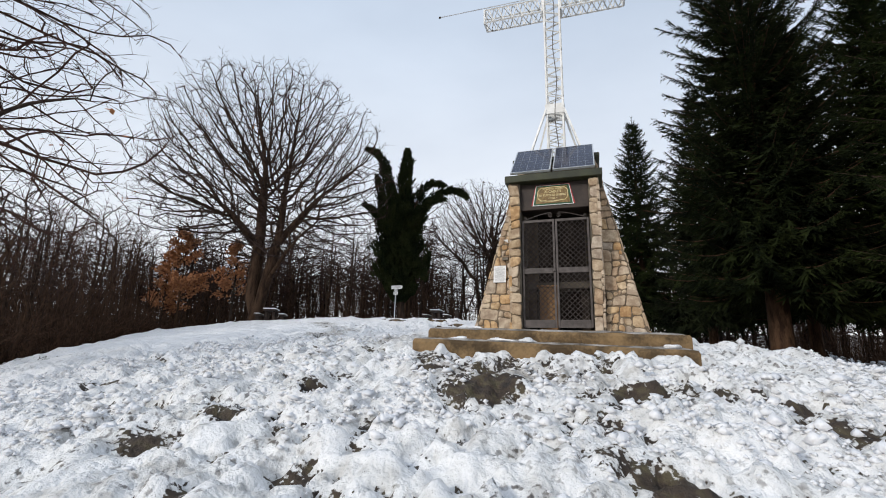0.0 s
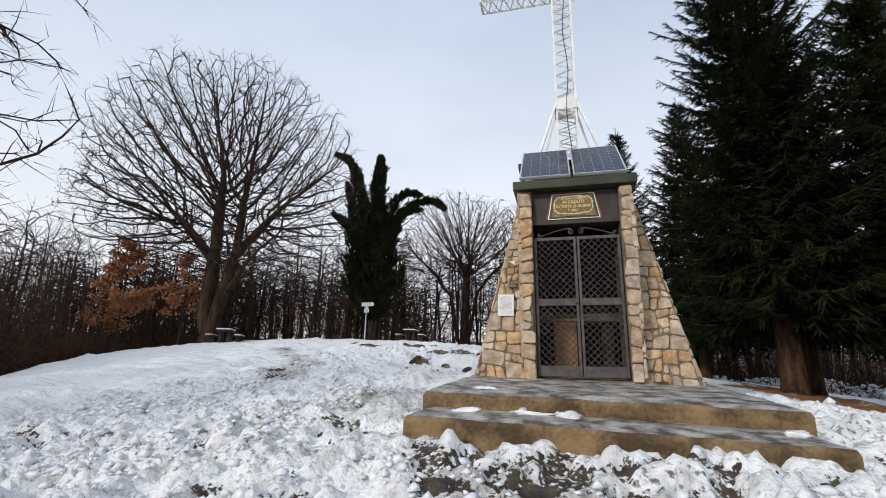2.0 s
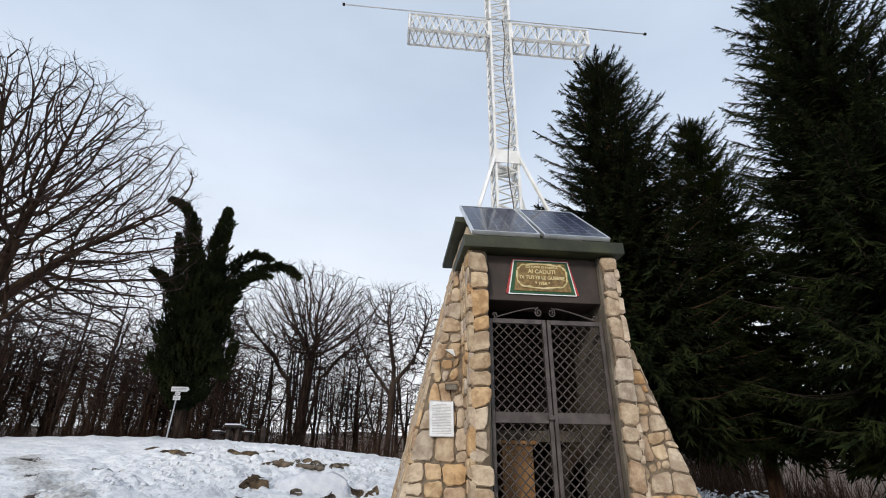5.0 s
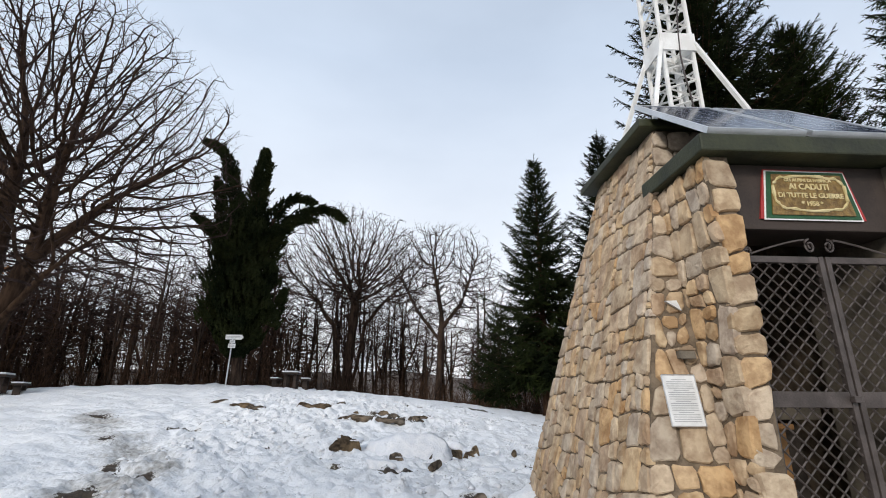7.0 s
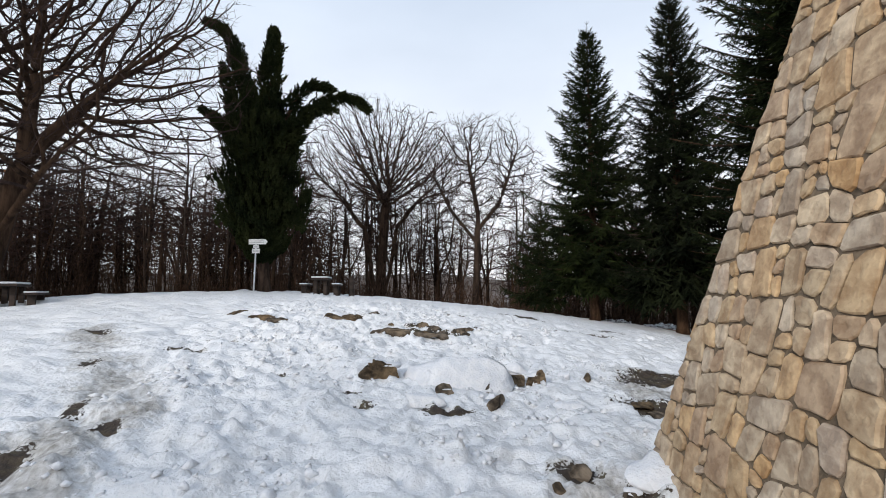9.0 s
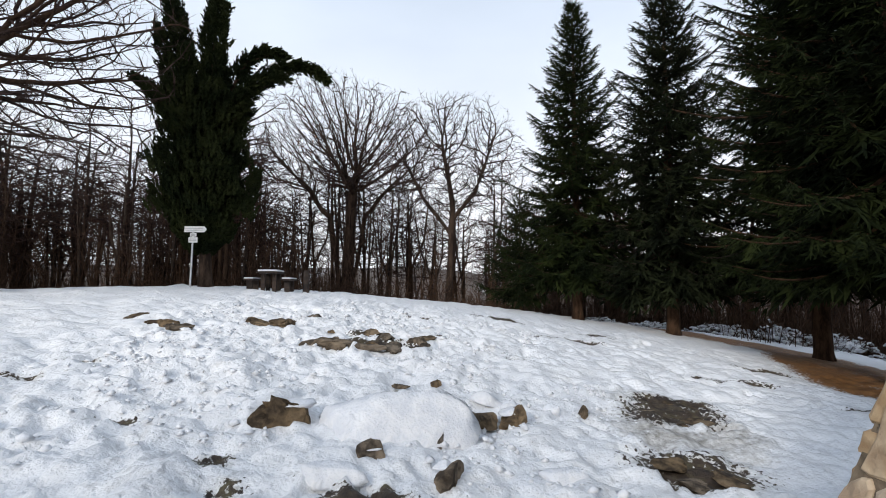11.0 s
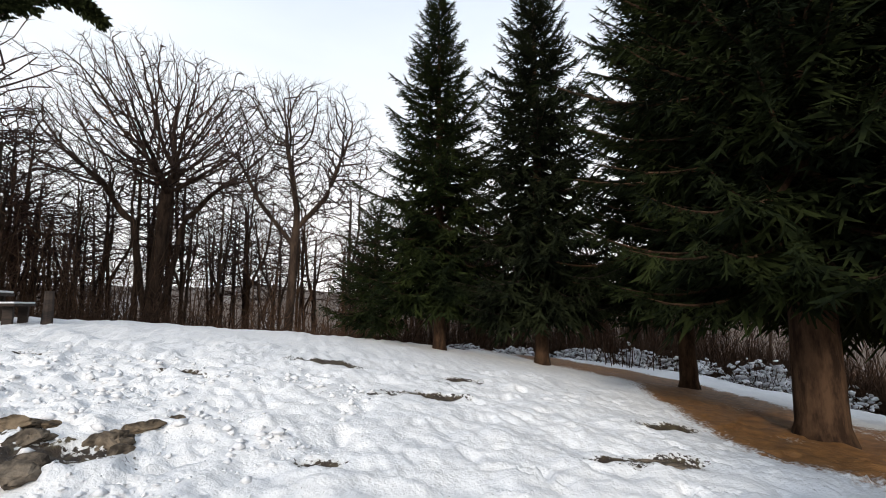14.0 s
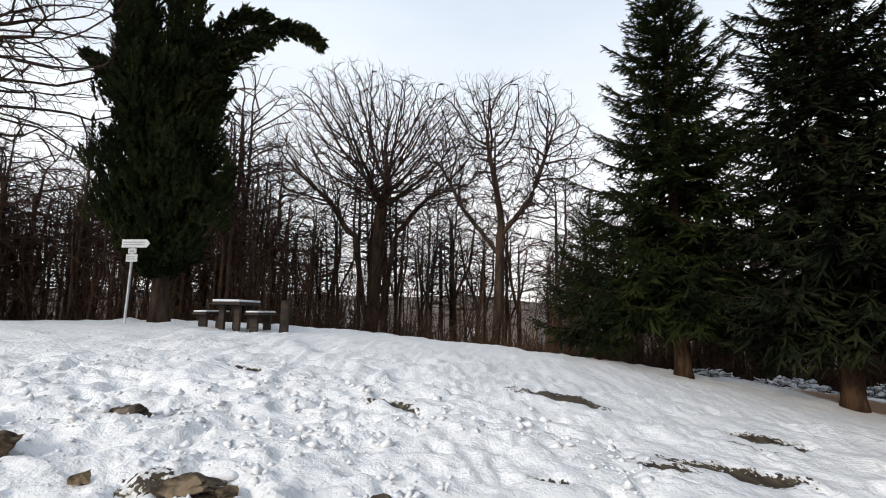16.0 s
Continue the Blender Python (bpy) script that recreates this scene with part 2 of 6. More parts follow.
    l.new(g_m.outputs[0], grit.inputs[1])
    c = mix(grit.outputs[0], c, mud)
    grey = ramp(noisy(22.0, 8), (0.35, (0.36, 0.34, 0.30)), (0.6, (0.74, 0.74, 0.73)))
    c = mix(edge(attr("bare"), noisy(9.0, 8), 0.46, 0.9), c, grey)
    c = mix(edge(attr("bare"), noisy(24.0, 10), 1.2, 1.32, 1.9), c, mud)
    c = mix(edge(attr("duff"), wob, 0.62, 0.86), c, duff)
    c = mix(edge(attr("wood"), wob, 0.6, 0.9), c, leaf)
    l.new(c, p.inputs["Base Color"])
    p.inputs["Roughness"].default_value = 0.7
    b1, b2 = n.new("ShaderNodeBump"), n.new("ShaderNodeBump")
    b1.inputs["Strength"].default_value, b1.inputs["Distance"].default_value = 0.2, 0.02
    b2.inputs["Strength"].default_value, b2.inputs["Distance"].default_value = 0.6, 0.02
    b0 = n.new("ShaderNodeBump")
    b0.inputs["Strength"].default_value, b0.inputs["Distance"].default_value = 0.9, 0.055
    broken = n.new("ShaderNodeMath")
    broken.operation = "MULTIPLY"
    l.new(noisy(13.0, 9), broken.inputs[0])
    l.new(attr("crumb"), broken.inputs[1])
    l.new(broken.outputs[0], b0.inputs["Height"])
    l.new(b0.outputs["Normal"], b1.inputs["Normal"])
    b1.invert = True
    l.new(crumbs(16.0), b1.inputs["Height"])
    l.new(noisy(40.0, 7), b2.inputs["Height"])
    l.new(b1.outputs["Normal"], b2.inputs["Normal"])
    l.new(b2.outputs["Normal"], p.inputs["Normal"])
    return m


M_GROUND = ground_material()


# ---- building helpers ----
def mesh_from(name, verts, faces, material, smooth=False):
    me = bpy.data.meshes.new(name)
    me.from_pydata([tuple(v) for v in verts], [], faces)
    me.materials.append(material)
    if smooth:
        me.shade_smooth()
    me.update()
    return me


def thing(name, label, category, group="", kind="", at=None):
    ob = new(name)
    if at is not None:
        ob.matrix_world = at
    return tagged(ob, label, category, group, kind)


def part(name, bm, material, parent, label="", kind="", smooth=False):
    """One mesh object under a thing or a part; bm is a bmesh or (verts, faces)."""
    if isinstance(bm, tuple):
        me = mesh_from(name, bm[0], bm[1], material, smooth)
    else:
        me = bpy.data.meshes.new(name)
        bm.to_mesh(me)
        bm.free()
        me.materials.append(material)
        if smooth:
            me.shade_smooth()
    ob = new(name, me)
    ob.parent = parent
    return tagged(ob, label, "", "", kind)


def box(x0, y0, z0, x1, y1, z1, bevel=0.0, bm=None):
    out = bm or bmesh.new()
    made = bmesh.ops.create_cube(out, size=1.0)["verts"]
    for v in made:
        v.co = Vector((x0 if v.co.x < 0 else x1, y0 if v.co.y < 0 else y1, z0 if v.co.z < 0 else z1))
    if bevel:
        es = list({e for v in made for e in v.link_edges})
        bmesh.ops.bevel(out, geom=es, offset=bevel, segments=2, affect="EDGES", profile=0.6)
    return out


def hexa(pts, bevel=0.0):
    """A block from 4 bottom and 4 top corners, both anticlockwise."""
    bm = bmesh.new()
    v = [bm.verts.new(p) for p in pts]
    for f in ((3, 2, 1, 0), (4, 5, 6, 7), (0, 1, 5, 4), (1, 2, 6, 5), (2, 3, 7, 6), (3, 0, 4, 7)):
        bm.faces.new([v[i] for i in f])
    if bevel:
        bmesh.ops.bevel(bm, geom=list(bm.edges), offset=bevel, segments=2, affect="EDGES")
    return bm


def tubes(lines, close=True):
    """Tapered tubes along polylines: lines of (points, radii, sides)."""
    V, F = [], []
    for pts, rad, sides in lines:
        base = len(V)
        k = len(pts)
        tip = sides == 3 and not close
        for i in range(k - 1 if tip else k):
            d = (pts[min(i + 1, k - 1)] - pts[max(i - 1, 0)])
            d = d.normalized() if d.length else Vector((0, 0, 1))
            a = d.orthogonal().normalized() if abs(d.z) > 0.95 else d.cross(Vector((0, 0, 1))).normalized()
            b = d.cross(a)
            for s in range(sides):
                t = 2 * math.pi * s / sides
                V.append(pts[i] + (a * math.cos(t) + b * math.sin(t)) * rad[i])
        if tip:
            V.append(pts[-1])
            q = base + (k - 2) * 3
            F += [(q, q + 1, q + 3), (q + 1, q + 2, q + 3), (q + 2, q, q + 3)]
        for i in range(k - 2 if tip else k - 1):
            for s in range(sides):
                q = base + i * sides
                F.append((q + s, q + (s + 1) % sides, q + sides + (s + 1) % sides, q + sides + s))
        if close:
            F.append(tuple(base + s for s in reversed(range(sides))))
            F.append(tuple(base + (k - 1) * sides + s for s in range(sides)))
    return V, F


def bar(a, b, r, sides=4):
    return [Vector(a), Vector(b)], [r, r], sides


# ---- ground ----
def hash2(ix, iy, seed):
    h = (ix.astype(np.int64) * 374761393 + iy.astype(np.int64) * 668265263 + seed * 1442695041) & 0x7FFFFFFF
    h = ((h ^ (h >> 13)) * 1274126177) & 0x7FFFFFFF
    return ((h ^ (h >> 16)) & 0xFFFF) / 65535.0


def value_noise(x, y, size, seed):
    u, v = np.asarray(x) / size, np.asarray(y) / size
    iu, iv = np.floor(u), np.floor(v)
    fu, fv = u - iu, v - iv
    fu, fv = fu * fu * (3 - 2 * fu), fv * fv * (3 - 2 * fv)
    a, b = hash2(iu, iv, seed), hash2(iu + 1, iv, seed)
    c, d = hash2(iu, iv + 1, seed), hash2(iu + 1, iv + 1, seed)
    return (a * (1 - fu) + b * fu) * (1 - fv) + (c * (1 - fu) + d * fu) * fv


HILL = ((0, 0, 1.7196), (0, 1, 0.743), (0, 2, -0.1429), (0, 3, -0.02), (0, 4, -0.0404), (1, 0, -0.7361), (1, 1, -0.7219), (1, 2, 0.1175),
        (1, 3, 0.1127), (2, 0, -0.4131), (2, 1, 0.053), (2, 2, -0.0302), (3, 0, 0.0304), (3, 1, 0.1037))


def hill(x, y):
    """The height of the hilltop, which falls away into woods all round."""
    x, y = np.asarray(x, float), np.asarray(y, float)
    left = np.interp(y, (-7, 5, 9, 14, 20, 29), (-7.0, -9.5, -12.5, -16.5, -19.5, -19.5))
    cx, cy = np.clip(x, left, 12), np.clip(y, -7, 29)
    u, v, th = (cx + 4) / 10, (cy - 14) / 10, np.tanh((cy - 2.5) / 3)
    z = sum(c * u ** i * v ** j for i, j, c in HILL) + 0.279 * th + 0.2528 * u * th
    z = z + 0.3303 * np.exp(-((cx + 0.6) ** 2 + (cy - 7) ** 2) / 20) - 0.1985 * np.exp(-((cx + 1) ** 2 + (cy - 13.5) ** 2) / 18)
    z = z + 0.1776 * np.exp(-((cx + 4.5) ** 2 + (cy - 19) ** 2) / 20)
    z = z + (0.02 + 0.13 * value_noise(cx, cy * 0.3, 0.7, 21)) * np.exp(-((cy - 5.12) / 0.28) ** 2) / (1 + np.exp(np.clip((np.abs(cx + 0.6) - 1.75) * 6, -40, 40)))
    d = np.hypot(x - cx, y - cy)
    return z - 9 * (1 - np.exp(-(np.maximum(d - 0.5, 0) / 45))) - 0.03 * np.minimum(d, 60) + 15.5 * np.clip((d - 32) / 85, 0, 1) ** 2 * (3 - 2 * np.clip((d - 32) / 85, 0, 1))


def ground_z(x, y):
    return float(hill(x, y))


def spaced(lo, hi, step, reach):
    mid = list(np.arange(lo, hi + step / 2, step))
    out, d, s = [], 0.0, step
    while d < reach:
        s = s * 1.06 if d < 22 else s * 1.3
        d += s
        out.append(d)
    return np.array([lo - q for q in reversed(out)] + mid + [mid[-1] + q for q in out])


def blob(x, y, cx, cy, rx, ry, turn=0.0):
    c, s = math.cos(radians(turn)), math.sin(radians(turn))
    dx, dy = x - cx, y - cy
    return np.clip(1.35 - np.hypot((dx * c + dy * s) / rx, (dy * c - dx * s) / ry), 0, 1)


def build_ground():
    gx, gy = spaced(-7.5, 4.2, 0.04, 2500), spaced(2.6, 19.5, 0.042, 2500)
    X, Y = np.meshgrid(gx, gy)
    Z = hill(X, Y)
    # trodden snow: lumps, prints and crumbs, calmer on the far flank
    near = 1 / (1 + np.exp(np.minimum((np.hypot(X + 2, Y - 12) - 22) / 3, 50)))
    calm = 1 / (1 + np.exp(np.clip(-(X + 0.4 * (Y - 14) + 0.5) / 1.2, -50, 50))) / (1 + np.exp(np.clip(-(Y - 11), -50, 50)))
    rough = near * (1 - 0.62 * calm)
    Z = Z + near * 0.06 * (value_noise(X, Y, 1.3, 1) - 0.5)
    clod = np.zeros_like(X)
    for k, (size, amp) in enumerate(((0.62, 0.25), (0.34, 0.45), (0.2, 0.8), (0.125, 0.85), (0.085, 0.6))):
        ca, sa = math.cos(1.1 * k), math.sin(1.1 * k)
        puff = np.abs(2 * value_noise(X * ca + Y * sa + 31 * k, Y * ca - X * sa, size * 1.15, 2 + k) - 1)
        flat = 2 * value_noise(X * ca - Y * sa + 17 * k, Y * ca + X * sa, size, 80 + k) - 1
        clod = clod + amp * (1.1 * puff - 0.4 + 0.85 * flat)
    soft = sum(amp * (2 * value_noise(X + 13 * k, Y - 7 * k, size, 60 + k) - 1) for k, (size, amp) in enumerate(((0.9, 0.6), (0.45, 0.8), (0.26, 0.55))))
    lumpy = np.clip((9.5 - Y) / 2.5, 0.62, 1)
    Z = Z + rough * lumpy * (0.042 * np.tanh(1.5 * clod) + 0.016 * clod) + near * (1 - 0.3 * calm) * 0.075 * np.sign(soft) * np.abs(soft) ** 1.3
    rng = np.random.RandomState(5)
    for _ in range(2600):
        px, py = rng.uniform(-8, 5), rng.uniform(2.5, 22.5)
        keep = 1.0 if (py < 8 or px < -2.5) else 0.45
        if rng.rand() > keep:
            continue
        a, r1, r2, dp = rng.uniform(0, math.pi), rng.uniform(0.11, 0.17), rng.uniform(0.05, 0.085), rng.uniform(0.02, 0.055)
        i0, i1 = np.searchsorted(gx, (px - 0.3, px + 0.3))
        j0, j1 = np.searchsorted(gy, (py - 0.3, py + 0.3))
        sx, sy = X[j0:j1, i0:i1] - px, Y[j0:j1, i0:i1] - py
        e = ((sx * math.cos(a) + sy * math.sin(a)) / r1) ** 2 + ((sy * math.cos(a) - sx * math.sin(a)) / r2) ** 2
        Z[j0:j1, i0:i1] += -dp * np.exp(-e * e) + 0.35 * dp * np.exp(-(e - 2.2) ** 2)
    bare = np.zeros_like(X)
    for cx, cy, rx, ry, turn in BARE:
        bare = np.maximum(bare, blob(X, Y, cx, cy, rx, ry, turn))
    wob = value_noise(X, Y, 0.5, 8) * 0.6 + value_noise(X, Y, 0.18, 9) * 0.4
    bare = bare * (0.45 + 0.9 * wob)
    front = np.clip((9.0 - Y) / 3, 0, 1)
    patchy = value_noise(X * 0.8, Y * 1.4, 0.8, 11)
    specks = np.clip((-clod - 0.85 + 0.8 * patchy * front) * 2.2, 0, 1) * near * np.clip(0.15 + front * 1.1 * patchy + 0.25 * (patchy > 0.75), 0, 1) * (1 - 0.6 * calm)
    bare = np.maximum(bare, specks * 0.6)
    bare = bare * (Y > 1.5)
    slush = np.zeros_like(X)
    for cx, cy, rx, ry, turn in SLUSH:
        slush = np.maximum(slush, blob(X, Y, cx, cy, rx, ry, turn))
    slush = slush * (0.3 + wob)
    # needles under the spruces, leaf litter down in the woods
    edge_x = np.interp(Y, (8, 14, 17, 20, 23, 26, 30), (4.6, 3.6, 3.4, 4.6, 6.4, 5.6, 4.2))
    bank = np.interp(Y, (8, 14, 20, 24, 28, 32), (9, 8.6, 9.4, 10.5, 8.5, 7))
    duff = np.clip((X - edge_x) * 0.8 + 0.45, 0, 1) * np.clip((bank - X) * 0.9 + 0.3, 0, 1) * np.clip((Y - 7) / 3, 0, 1) * np.clip((33 - Y) / 6, 0, 1)
    duff = duff * (0.55 + 0.6 * value_noise(X, Y, 0.8, 14))
    far = np.maximum(np.maximum((X - np.interp(Y, (9, 17, 22), (9.4, 11.0, 13.8))) / np.interp(Y, (16, 22), (1.2, 3)), (np.interp(Y, (-7, 5, 9, 14, 20, 29), (-7.5, -10.0, -13.0, -17.5, -21, -21)) - X) / 1.5), np.maximum((Y - 31.5) / 3, (-9 - Y) / 3))
    wood = np.clip(far, 0, 1) * (0.5 + 0.6 * value_noise(X, Y, 3.0, 15))
    trod = near * np.clip(0.12 + np.where(Y < 9, 0.75 * np.clip((9.5 - Y) / 3, 0, 1) * np.clip((X + 8) / 4, 0.25, 1), 0) + 0.10 * (1 - calm) * (Y > 9), 0, 1)
    crumb = np.clip(0.22 + 0.1 * front + 0.9 * rough * (0.45 + 0.55 * front) * np.clip(1.9 * value_noise(X, Y, 0.9, 41) - 0.35 + front * 0.5, 0, 1), 0, 1)
    Z = Z - 0.035 * np.clip(bare * 2 - 0.5, 0, 1) - 0.02 * duff
    ny, nx = X.shape
    verts = np.stack([X, Y, Z], -1).reshape(-1, 3)
    idx = np.arange(nx * ny).reshape(ny, nx)
    quads = np.stack([idx[:-1, :-1], idx[:-1, 1:], idx[1:, 1:], idx[1:, :-1]], -1).reshape(-1, 4)
    me = bpy.data.meshes.new("ground")
    me.vertices.add(len(verts))
    me.vertices.foreach_set("co", verts.ravel())
    me.loops.add(quads.size)
    me.loops.foreach_set("vertex_index", quads.ravel().astype(np.int32))
    me.polygons.add(len(quads))
    me.polygons.foreach_set("loop_start", np.arange(0, quads.size, 4, dtype=np.int32))
    me.update(calc_edges=True)
    for name, values in (("bare", bare), ("trod", trod), ("crumb", crumb), ("slush", slush), ("duff", duff), ("wood", wood)):
        me.attributes.new(name, "FLOAT", "POINT").data.foreach_set("value", values.astype(np.float32).ravel())
    me.shade_smooth()
    me.materials.append(M_GROUND)
    return tagged(new("ground", me), "trodden snow over mud and grass on a hilltop", "ground", "", "structure")


# bare earth showing through: centre, half sizes, turn
BARE = ((-4.0, 16.5, 0.7, 0.22, 5), (-5.8, 17.1, 0.4, 0.15, 0), (-4.2, 17.1, 0.4, 0.15, 0), (-1.03, 4.15, 0.42, 0.42, 15), (-1.04, 4.75, 0.35, 0.16, 0), (0.29, 2.96, 0.45, 0.18, -20), (-2.99, 3.26, 0.28, 0.14, 0), (0.12, 4.25, 0.3, 0.13, 10),
        (0.9, 4.3, 0.3, 0.12, 10), (1.6, 3.95, 0.4, 0.16, -10), (1.5, 4.45, 0.35, 0.12, 0), (-5.6, 4.13, 0.35, 0.14, 0), (-3.2, 2.8, 0.35, 0.15, 10), (0.41, 4.41, 0.35, 0.12, 0),
        (-4.32, 4.35, 0.25, 0.16, 20), (-3.2, 4.5, 0.25, 0.12, 0), (-1.6, 4.55, 0.25, 0.12, 0), (-2.46, 3.8, 0.22, 0.12, 0), (-0.52, 14.65, 0.62, 0.42, 5), (-1.05, 13.25, 0.6, 0.4, 0),
        (-0.26, 15.1, 0.6, 0.25, 0), (1.65, 16.6, 0.55, 0.2, 5), (-1.86, 16.45, 0.2, 0.1, 0), (-0.43, 19.0, 0.6, 0.12, 0), (-1.57, 20.7, 0.65, 0.16, 0), (-0.73, 19.02, 0.3, 0.12, 0),
        (-0.05, 19.1, 0.5, 0.12, 0), (-2.0, 18.0, 0.16, 0.09, 0), (0.77, 20.64, 0.5, 0.13, 0), (-3.45, 19.25, 0.3, 0.12, 0), (-3.66, 12.45, 0.35, 0.15, 0), (-4.77, 12.8, 0.16, 0.2, 0),
        (-4.5, 12.45, 0.15, 0.1, 0), (-5.9, 13.46, 0.25, 0.12, 0), (-7.3, 14.97, 0.25, 0.12, 0), (-7.56, 14.4, 0.3, 0.16, 0), (-5.53, 20.1, 0.25, 0.1, 0), (3.0, 18.0, 0.6, 0.15, 8), (2.4, 15.4, 0.4, 0.12, 0),
        (-6.95, 10.9, 0.2, 0.34, 25), (-7.3, 12.0, 0.13, 0.32, 30), (-6.6, 11.5, 0.12, 0.2, 30), (-8.3, 13.5, 0.12, 0.35, 35), (-9.9, 15.6, 0.4, 0.16, 0), (-6.3, 9.8, 0.2, 0.3, 20),
        (-2.67, 10.9, 0.22, 0.22, 0), (-2.95, 10.2, 0.28, 0.2, 0), (-2.3, 10.5, 0.16, 0.25, 0), (1.2, 16.7, 0.5, 0.1, 0), (-0.92, 18.73, 0.3, 0.1, 0), (0.39, 20.0, 0.3, 0.1, 0), (1.03, 20.4, 0.35, 0.1, 0))
SLUSH = ((-6.6, 10.6, 0.6, 1.7, 30), (-5.9, 9.0, 0.5, 1.2, 25), (-7.5, 12.8, 0.5, 2.2, 40), (-9.6, 15.2, 0.5, 2.0, 40), (-2.9, 7.0, 0.9, 1.3, 10), (-0.9, 4.6, 1.2, 0.4, 0), (-0.6, 14.3, 0.8, 1.2, 0), (-2.6, 10.5, 0.4, 0.8, 0))
ground = build_ground()


def snow_crumbs(count):
    """Small angular clods of kicked-up snow, lying on the trodden slope."""
    co = np.empty(len(ground.data.vertices) * 3)
    ground.data.vertices.foreach_get("co", co)
    co = co.reshape(-1, 3)
    r = np.random.RandomState(12)
    X, Y = co[:, 0], co[:, 1]
    clump = value_noise(X, Y, 0.7, 51)
    weight = (X > -7.4) * (X < 4.1) * (Y > 2.3) * (Y < 20) * np.where(Y < 8.5, 1.0, 0.16 * (X < -1)) * np.clip(clump * 2 - 0.55, 0.02, 1)
    earth = np.empty(len(co), np.float32)
    ground.data.attributes["bare"].data.foreach_get("value", earth)
    weight *= np.clip(1.0 - 2.2 * earth, 0.04, 1)
    weight *= ~((np.abs(X + 0.62) < 2.6) & (Y > 4.9) & (Y < 11.5))
    pick = r.choice(len(co), count, False, weight / weight.sum())
    base = np.array([(1, 0, 0), (0, 1, 0), (-1, 0, 0), (0, -1, 0), (0, 0, 1), (0.6, 0.6, 0.6), (0, 0, -0.7)], float)
    tris = np.array([(0, 1, 5), (0, 5, 4), (5, 1, 4), (1, 2, 4), (2, 3, 4), (3, 0, 4), (1, 0, 6), (2, 1, 6), (3, 2, 6), (0, 3, 6)])
    size = 0.009 + 0.013 * r.exponential(1.0, count).clip(0, 3.6)
    a = r.uniform(0, 6.283, count)
    pts = base[None] * (1 + 0.35 * r.uniform(-1, 1, (count, 7, 3))) + 0.25 * r.uniform(-1, 1, (count, 7, 3))
    pts = pts * size[:, None, None] * np.array((1.25, 1.0, 0.8))
    x, y = pts[..., 0].copy(), pts[..., 1].copy()
    pts[..., 0] = x * np.cos(a)[:, None] - y * np.sin(a)[:, None]
    pts[..., 1] = x * np.sin(a)[:, None] + y * np.cos(a)[:, None]
    pts += co[pick][:, None, :] + np.array((0, 0, 0.25)) * size[:, None, None]
    faces = (tris[None] + 7 * np.arange(count)[:, None, None]).reshape(-1, 3)
    me = mesh_from("snow_crumbs", pts.reshape(-1, 3).tolist(), faces.tolist(), M_SNOW, True)
    tagged(new("snow_crumbs", me), "loose clods of kicked-up snow on the trodden slope", "snow", "", "stuff")


snow_crumbs(11000)


